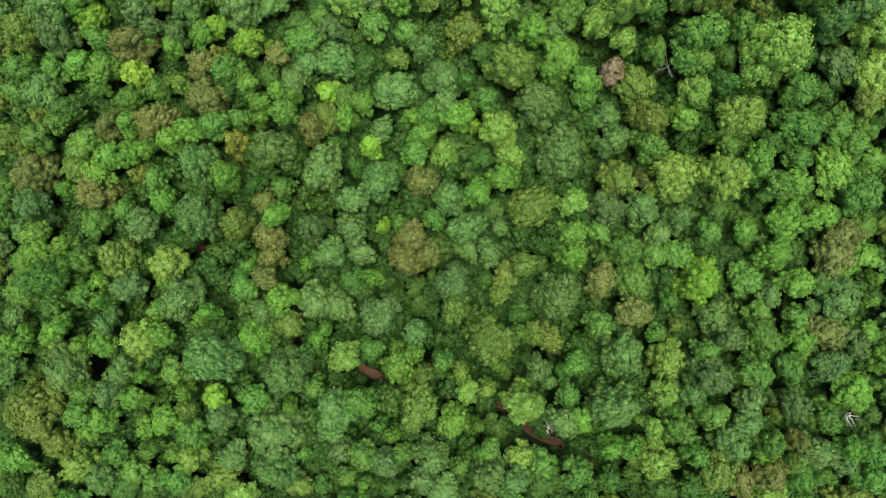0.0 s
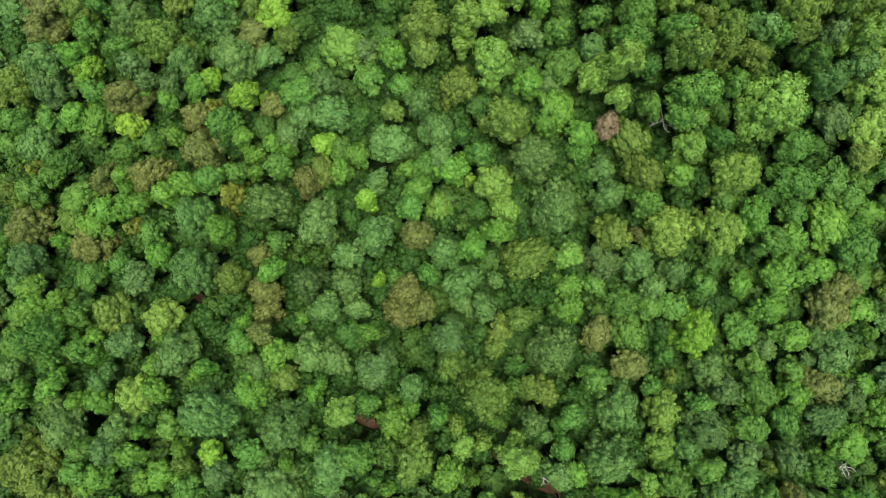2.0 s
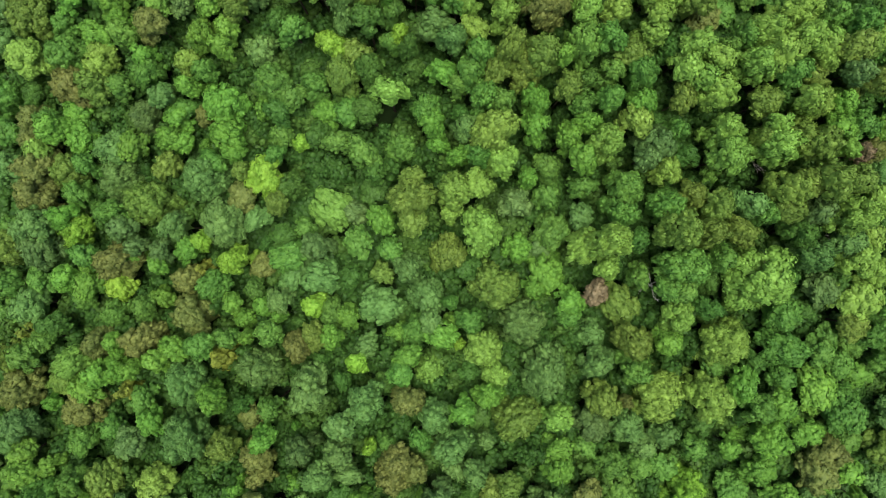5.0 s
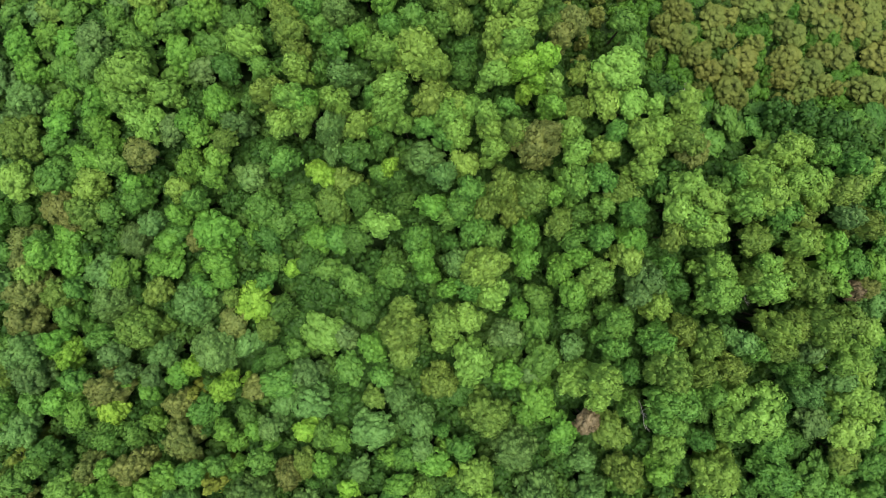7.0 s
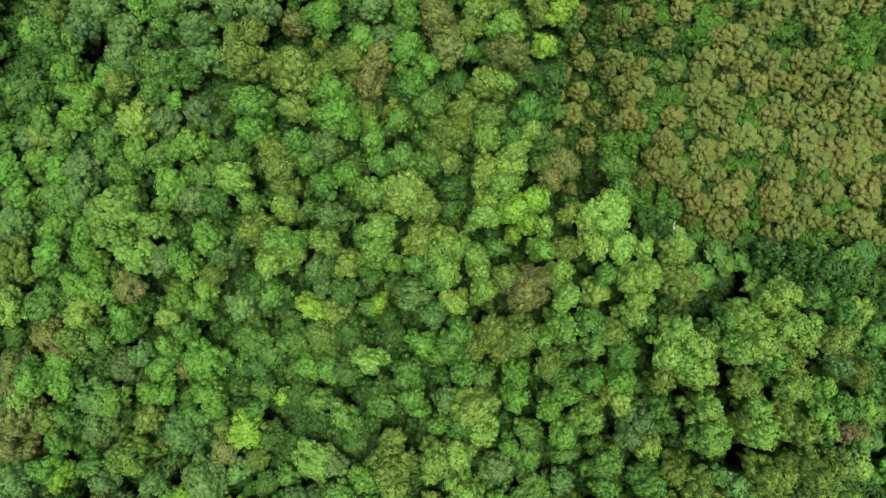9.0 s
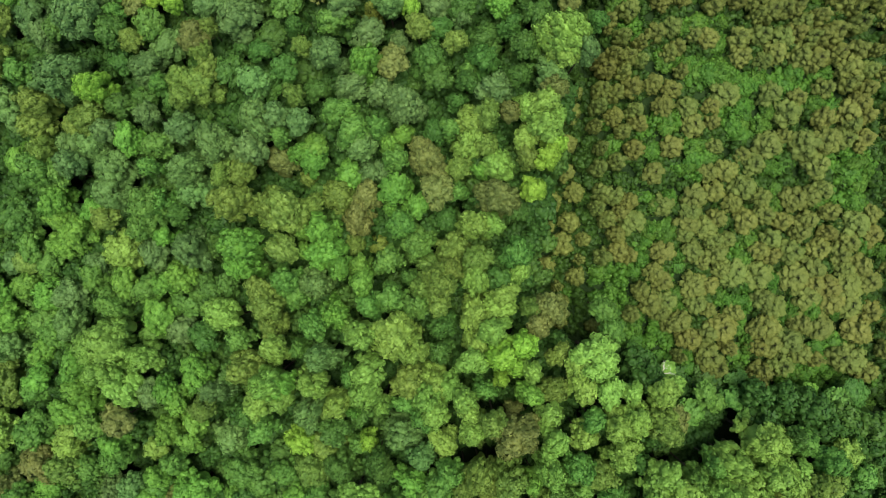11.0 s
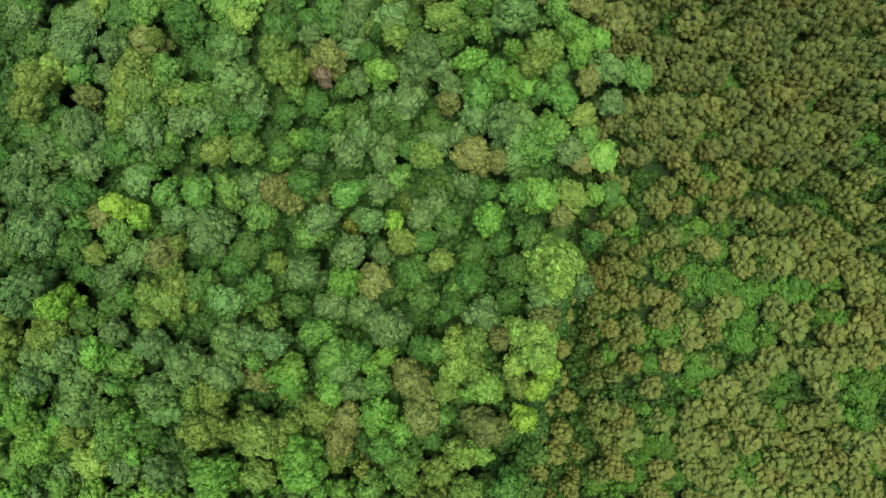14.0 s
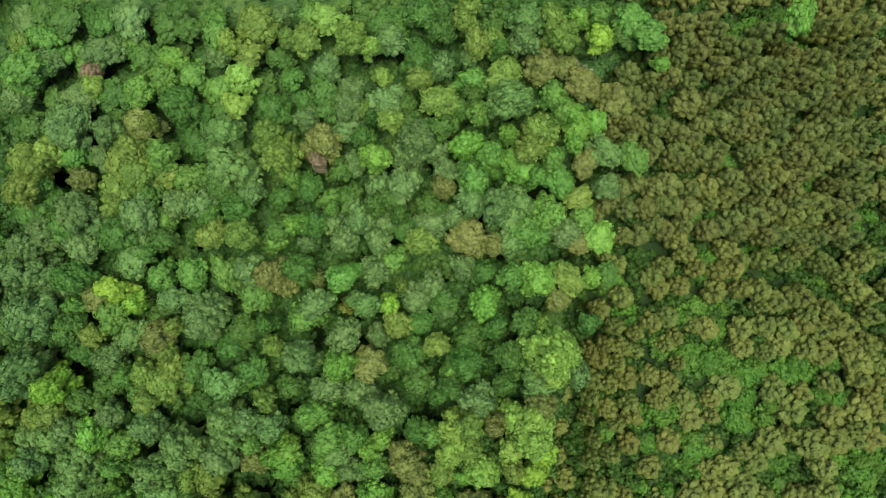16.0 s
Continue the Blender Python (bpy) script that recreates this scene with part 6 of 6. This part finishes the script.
grove("dark_pine", [
    (32.8, 111.3, 13.3, 1.46), (32.8, 113.1, 13.3, 1.33), (33, 103.6, 13.2, 1.32), (33.6, 105.4, 13.3, 1.65), (33.7, 107.3, 13.3, 1.32), (33.7, 110, 13.3, 1.13),
    (34, 112.4, 13.4, 1.33), (34.9, 110.9, 13.4, 1.47), (34.9, 113.6, 13.4, 1.47), (35.4, 103.2, 13.4, 1.47), (36.1, 110.2, 13.5, 1.34), (36.6, 103.5, 13.5, 1.34),
    (36.7, 111.4, 13.5, 1.21), (37.8, 104.4, 13.7, 1.34), (37.8, 108.4, 13.6, 1.48), (38.4, 102.9, 13.7, 1.35), (38.4, 107.1, 13.7, 1.35), (38.5, 113.2, 13.5, 1.36),
    (39, 103.8, 13.7, 1.69), (39.3, 105, 13.7, 1.22), (39.7, 111, 13.7, 1.22), (40.2, 105.9, 13.8, 1.15), (40.2, 108.6, 13.8, 1.36),
])
grove("dark_pine", [
    (40.3, 112.8, 13.7, 1.37), (40.4, 104.3, 13.9, 1.49), (41, 102.5, 14, 1.36), (41.1, 107.4, 13.8, 1.36), (41.9, 105.2, 14, 1.5), (42.4, 113.7, 13.7, 1.52),
    (42.4, 102.5, 14.1, 1.5), (42.7, 112.2, 13.7, 1.38), (43.3, 110.9, 13.8, 1.24), (43.8, 107, 13.9, 1.52), (44, 105.8, 14, 1.38), (44.3, 102.4, 13.9, 1.38),
    (44.4, 108.5, 13.9, 1.39), (44.5, 110.3, 13.8, 1.53), (45.7, 112.7, 13.8, 1.76), (45.9, 109.1, 13.9, 1.4), (46.2, 102.1, 13.8, 1.4), (46.3, 111.2, 13.8, 1.41),
    (47.4, 105.7, 13.9, 1.27), (47.5, 110.2, 13.9, 1.56), (47.6, 113.3, 13.8, 1.56), (48, 102.9, 13.8, 1.41), (48, 107.5, 13.9, 1.06),
])
grove("dark_pine", [
    (48.1, 112, 13.8, 1.42), (48.7, 113.5, 13.8, 1.43), (49.2, 104.1, 13.8, 1.57), (49.3, 110.5, 13.8, 1.43), (49.5, 102.3, 13.8, 1.57), (49.9, 105.9, 13.8, 1.43),
    (49.9, 107.1, 13.8, 1.29), (49.9, 109.3, 13.8, 1.29), (49.9, 112.6, 13.8, 1.44), (51.1, 106.8, 13.8, 1.44), (51.4, 108.9, 13.8, 1.45), (51.4, 111.3, 13.8, 1.45),
    (51.5, 113.2, 13.8, 1.45), (26.2, 116.9, 13.1, 1.7), (27.1, 114.5, 13.1, 1.11), (27.8, 119.3, 13.2, 1.65), (28.1, 116.9, 13.1, 1.65), (28.3, 114.1, 13.1, 1.31),
    (29.3, 116.5, 13.2, 1.45), (29.9, 118.6, 13.2, 1.13), (30.6, 123.5, 13.3, 1.01), (30.8, 117.7, 13.2, 1), (30.8, 121.3, 13.3, 1.21),
])
grove("dark_pine", [
    (31.5, 124.6, 13.3, 1.36), (32, 118.9, 13.3, 1.34), (32.6, 120.4, 13.3, 1.35), (33.6, 122.2, 13.3, 1.56), (33.6, 124, 13.3, 1.57), (33.8, 116.1, 13.3, 1.74),
    (34.1, 118.5, 13.3, 1.35), (34.8, 120.9, 13.3, 1.16), (35.4, 121.8, 13.4, 1.37), (35.6, 116.3, 13.4, 1.35), (35.7, 124.2, 13.4, 1.52), (35.9, 114.5, 13.4, 1.01),
    (36.5, 116.9, 13.4, 1.15), (36.8, 114.2, 13.5, 1.48), (36.9, 119.9, 13.4, 1.5), (36.9, 123.3, 13.4, 1.38), (37.5, 122, 13.4, 1.24), (37.7, 117.8, 13.4, 1.16),
    (38.6, 115.6, 13.5, 1.23), (38.6, 118.7, 13.5, 1.51), (39.7, 114.1, 13.6, 1.5), (39.8, 117.1, 13.6, 1.17), (39.9, 121.3, 13.6, 1.6),
])
grove("dark_pine", [
    (40.4, 115.9, 13.6, 1.51), (40.4, 119.8, 13.6, 1.39), (41.4, 123.1, 13.6, 1.55), (41.5, 114.9, 13.7, 1.38), (41.6, 117.7, 13.6, 1.39), (42.2, 119.5, 13.6, 1.4),
    (42.8, 116.4, 13.7, 1.39), (42.9, 123.1, 13.6, 1.42), (43.5, 121.2, 13.6, 1.27), (43.7, 119.7, 13.6, 1.48), (44, 115.5, 13.7, 1.4), (44.6, 118.5, 13.7, 1.41),
    (45.3, 120.6, 13.6, 1.28), (45.5, 118.2, 13.7, 1.28), (45.8, 116.3, 13.7, 1.56), (46.8, 120.2, 13.7, 1.43), (47, 116.9, 13.7, 1.57), (47.6, 115.4, 13.7, 1.64),
    (48.9, 120.8, 13.7, 1.31), (49.1, 117.2, 13.7, 1.44), (49.8, 119, 13.7, 1.67), (50, 115.6, 13.7, 1.45), (50.7, 117.7, 13.7, 1.46),
])
grove("dark_pine", [
    (51.5, 116.5, 13.8, 1.46), (51.6, 121.3, 13.7, 1.48),
])

# the stand goes on past these, with some more pines in its gaps
dice = random.Random(11)
pines = []
for gap_wide, tries in ((1.45, 7000), (1.15, 6000), (0.9, 5000)):
    for _ in range(tries):
        x, y = dice.uniform(14, 66), dice.uniform(48, 142)
        r = gap_wide * dice.uniform(0.92, 1.2)
        known = x < 50 and 62 < y < 127
        if in_stand(x, y) and clear_of(x, y, r, pines, 0.8) and clear_of(x, y, r, PLACED, 1.0 if known else 0.9) and clear_of(x, y, r, CLEARINGS, 0.95):
            pines.append((x, y, r))

for a, b, c in CLEARINGS:
    for k in range(max(2, int(c * c * 0.55))):
        turn, away = dice.uniform(0, 6.28), c * math.sqrt(dice.random())
        x, y = a + away * math.cos(turn), b + away * math.sin(turn)
        tree("shrub", x, y, ground_z(x, y) + dice.uniform(0.9, 2.0), dice.uniform(0.7, 1.25), "shrubs of the clearings")


# ---- the rest of the pines, lower trees that close the canopy, and the undergrowth on the forest floor ----
def scatter(name, spots, templates, material, label, category):
    """One mesh of many leafy clumps: each spot has x, y, base, radius and height."""
    dice_np = np.random.default_rng(21)
    out, cells, count = [], [], 0
    for n, (x, y, base, r, tall) in enumerate(spots):
        (co, faces), r0, h0 = templates[n % len(templates)]
        cells.append(faces + count)
        count += len(co)
        turn = dice_np.uniform(0, 6.28)
        m = np.array([[math.cos(turn), math.sin(turn), 0], [-math.sin(turn), math.cos(turn), 0], [0, 0, 1]])
        out.append(co @ m * np.array([r / r0, r / r0, tall / h0]) + np.array([x, y, base]))
    ob = new(name, quad_mesh(name, np.concatenate(out), material, np.concatenate(cells)))
    return tagged(ob, label, category, kind="stuff")


pine_forms = [(cone(np.random.default_rng(400 + k), 1.4, 4.6, 1.1, 6, 0.21), 1.4, 4.6) for k in range(6)]
for shade, north in (("pine", False), ("dark_pine", True)):
    spots = [(x, y, ground_z(x, y), r, dice.uniform(3.8, 5.6)) for x, y, r in pines if (y > north_edge(x)) == north]
    scatter("pine_stand", spots, pine_forms, LEAF[shade], "rest of the young pine plantation with olive-brown needles", "pine stand")

low_forms = [(dome(np.random.default_rng(700 + k), 1.4, 1.6, 5.0, 3, 0.42, 16, 0.3, 0.2, 0.85), 1.4, 5.0) for k in range(8)]
filler = []
for i in range(69):
    for j in range(103):
        x, y = -64 + 1.85 * i + dice.uniform(-0.7, 0.7), -46 + 1.85 * j + dice.uniform(-0.7, 0.7)
        r = dice.uniform(1.35, 2.0)
        if not in_stand(x, y) and clear_of(x, y, 0, PLACED, 0.66) and clear_of(x, y, 0.7 * r, ON_TRACK, 1.0):
            filler.append((x, y, r))
trees_at, tops = np.array([p[:2] for p in PLACED]), np.array(TOPS)


def below_canopy(x, y, tall):
    """The height of a lower tree, which stays well under the crowns round it, but for a bushy belt south of the pines; in the north the gaps are deeper."""
    if x > 37 and 43 < y < 62:
        return 0.55 * 11.0 + 0.35 * tall
    near = np.argsort(np.sum((trees_at - (x, y)) ** 2, axis=1))[:3]
    return max(1.4, min(tall, tops[near].min() - (4.8 if y > 84 else 3.3) - ground_z(x, y)))


# four in five lower trees get the leaf with gap shade in its colour
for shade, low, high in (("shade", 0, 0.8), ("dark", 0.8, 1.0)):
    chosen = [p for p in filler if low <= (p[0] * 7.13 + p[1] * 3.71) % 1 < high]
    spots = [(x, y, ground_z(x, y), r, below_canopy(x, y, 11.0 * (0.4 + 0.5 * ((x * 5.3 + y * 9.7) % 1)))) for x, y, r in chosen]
    scatter("understorey", spots, low_forms, LEAF[shade], "lower leafy trees filling gaps of the canopy, gap shade in most leaf colours", "understorey")

tufts = [(dome(np.random.default_rng(800 + k), 1.0, 0.0, 0.9, 2, 0.42, 10, 0.26, 0.25, 0.95), 1.0, 0.9) for k in range(8)]
# green shrub leaf in clearings; elsewhere the leaf with shade in its colour
for shade in ("shrub", "floor_shade"):
    spots = []
    for i in range(35):
        for j in range(62):
            x, y = 13 + 1.5 * i + dice.uniform(-0.5, 0.5), 50 + 1.5 * j + dice.uniform(-0.5, 0.5)
            green = noise.noise((x * 0.16, y * 0.16, 3.0)) > 0.5 or not clear_of(x, y, 0, CLEARINGS, 0.8)
            if in_stand(x, y) and green == (shade == "shrub"):
                spots.append((x, y, ground_z(x, y) - 0.1, dice.uniform(0.75, 1.2), dice.uniform(0.6, 1.5)))
    scatter("undergrowth", spots, tufts, LEAF[shade], "patchy low green undergrowth between the pines", "undergrowth")

verge = []
for (ax, ay), (bx, by) in zip(TRACK[1:], TRACK[2:-1]):
    away = math.hypot(bx - ax, by - ay)
    for k in range(int(away * 2.2)):
        f, side = dice.random(), dice.choice((-1, 1)) * dice.uniform(0.75, 2.6)
        x, y = ax + (bx - ax) * f - (by - ay) / away * side, ay + (by - ay) * f + (bx - ax) / away * side
        verge.append((x, y, ground_z(x, y) - 0.05, dice.uniform(0.3, 0.7), dice.uniform(0.3, 0.9)))
scatter("verge_plants", verge, tufts, LEAF["dark"], "low green plants on the verges of the track", "verge plants")
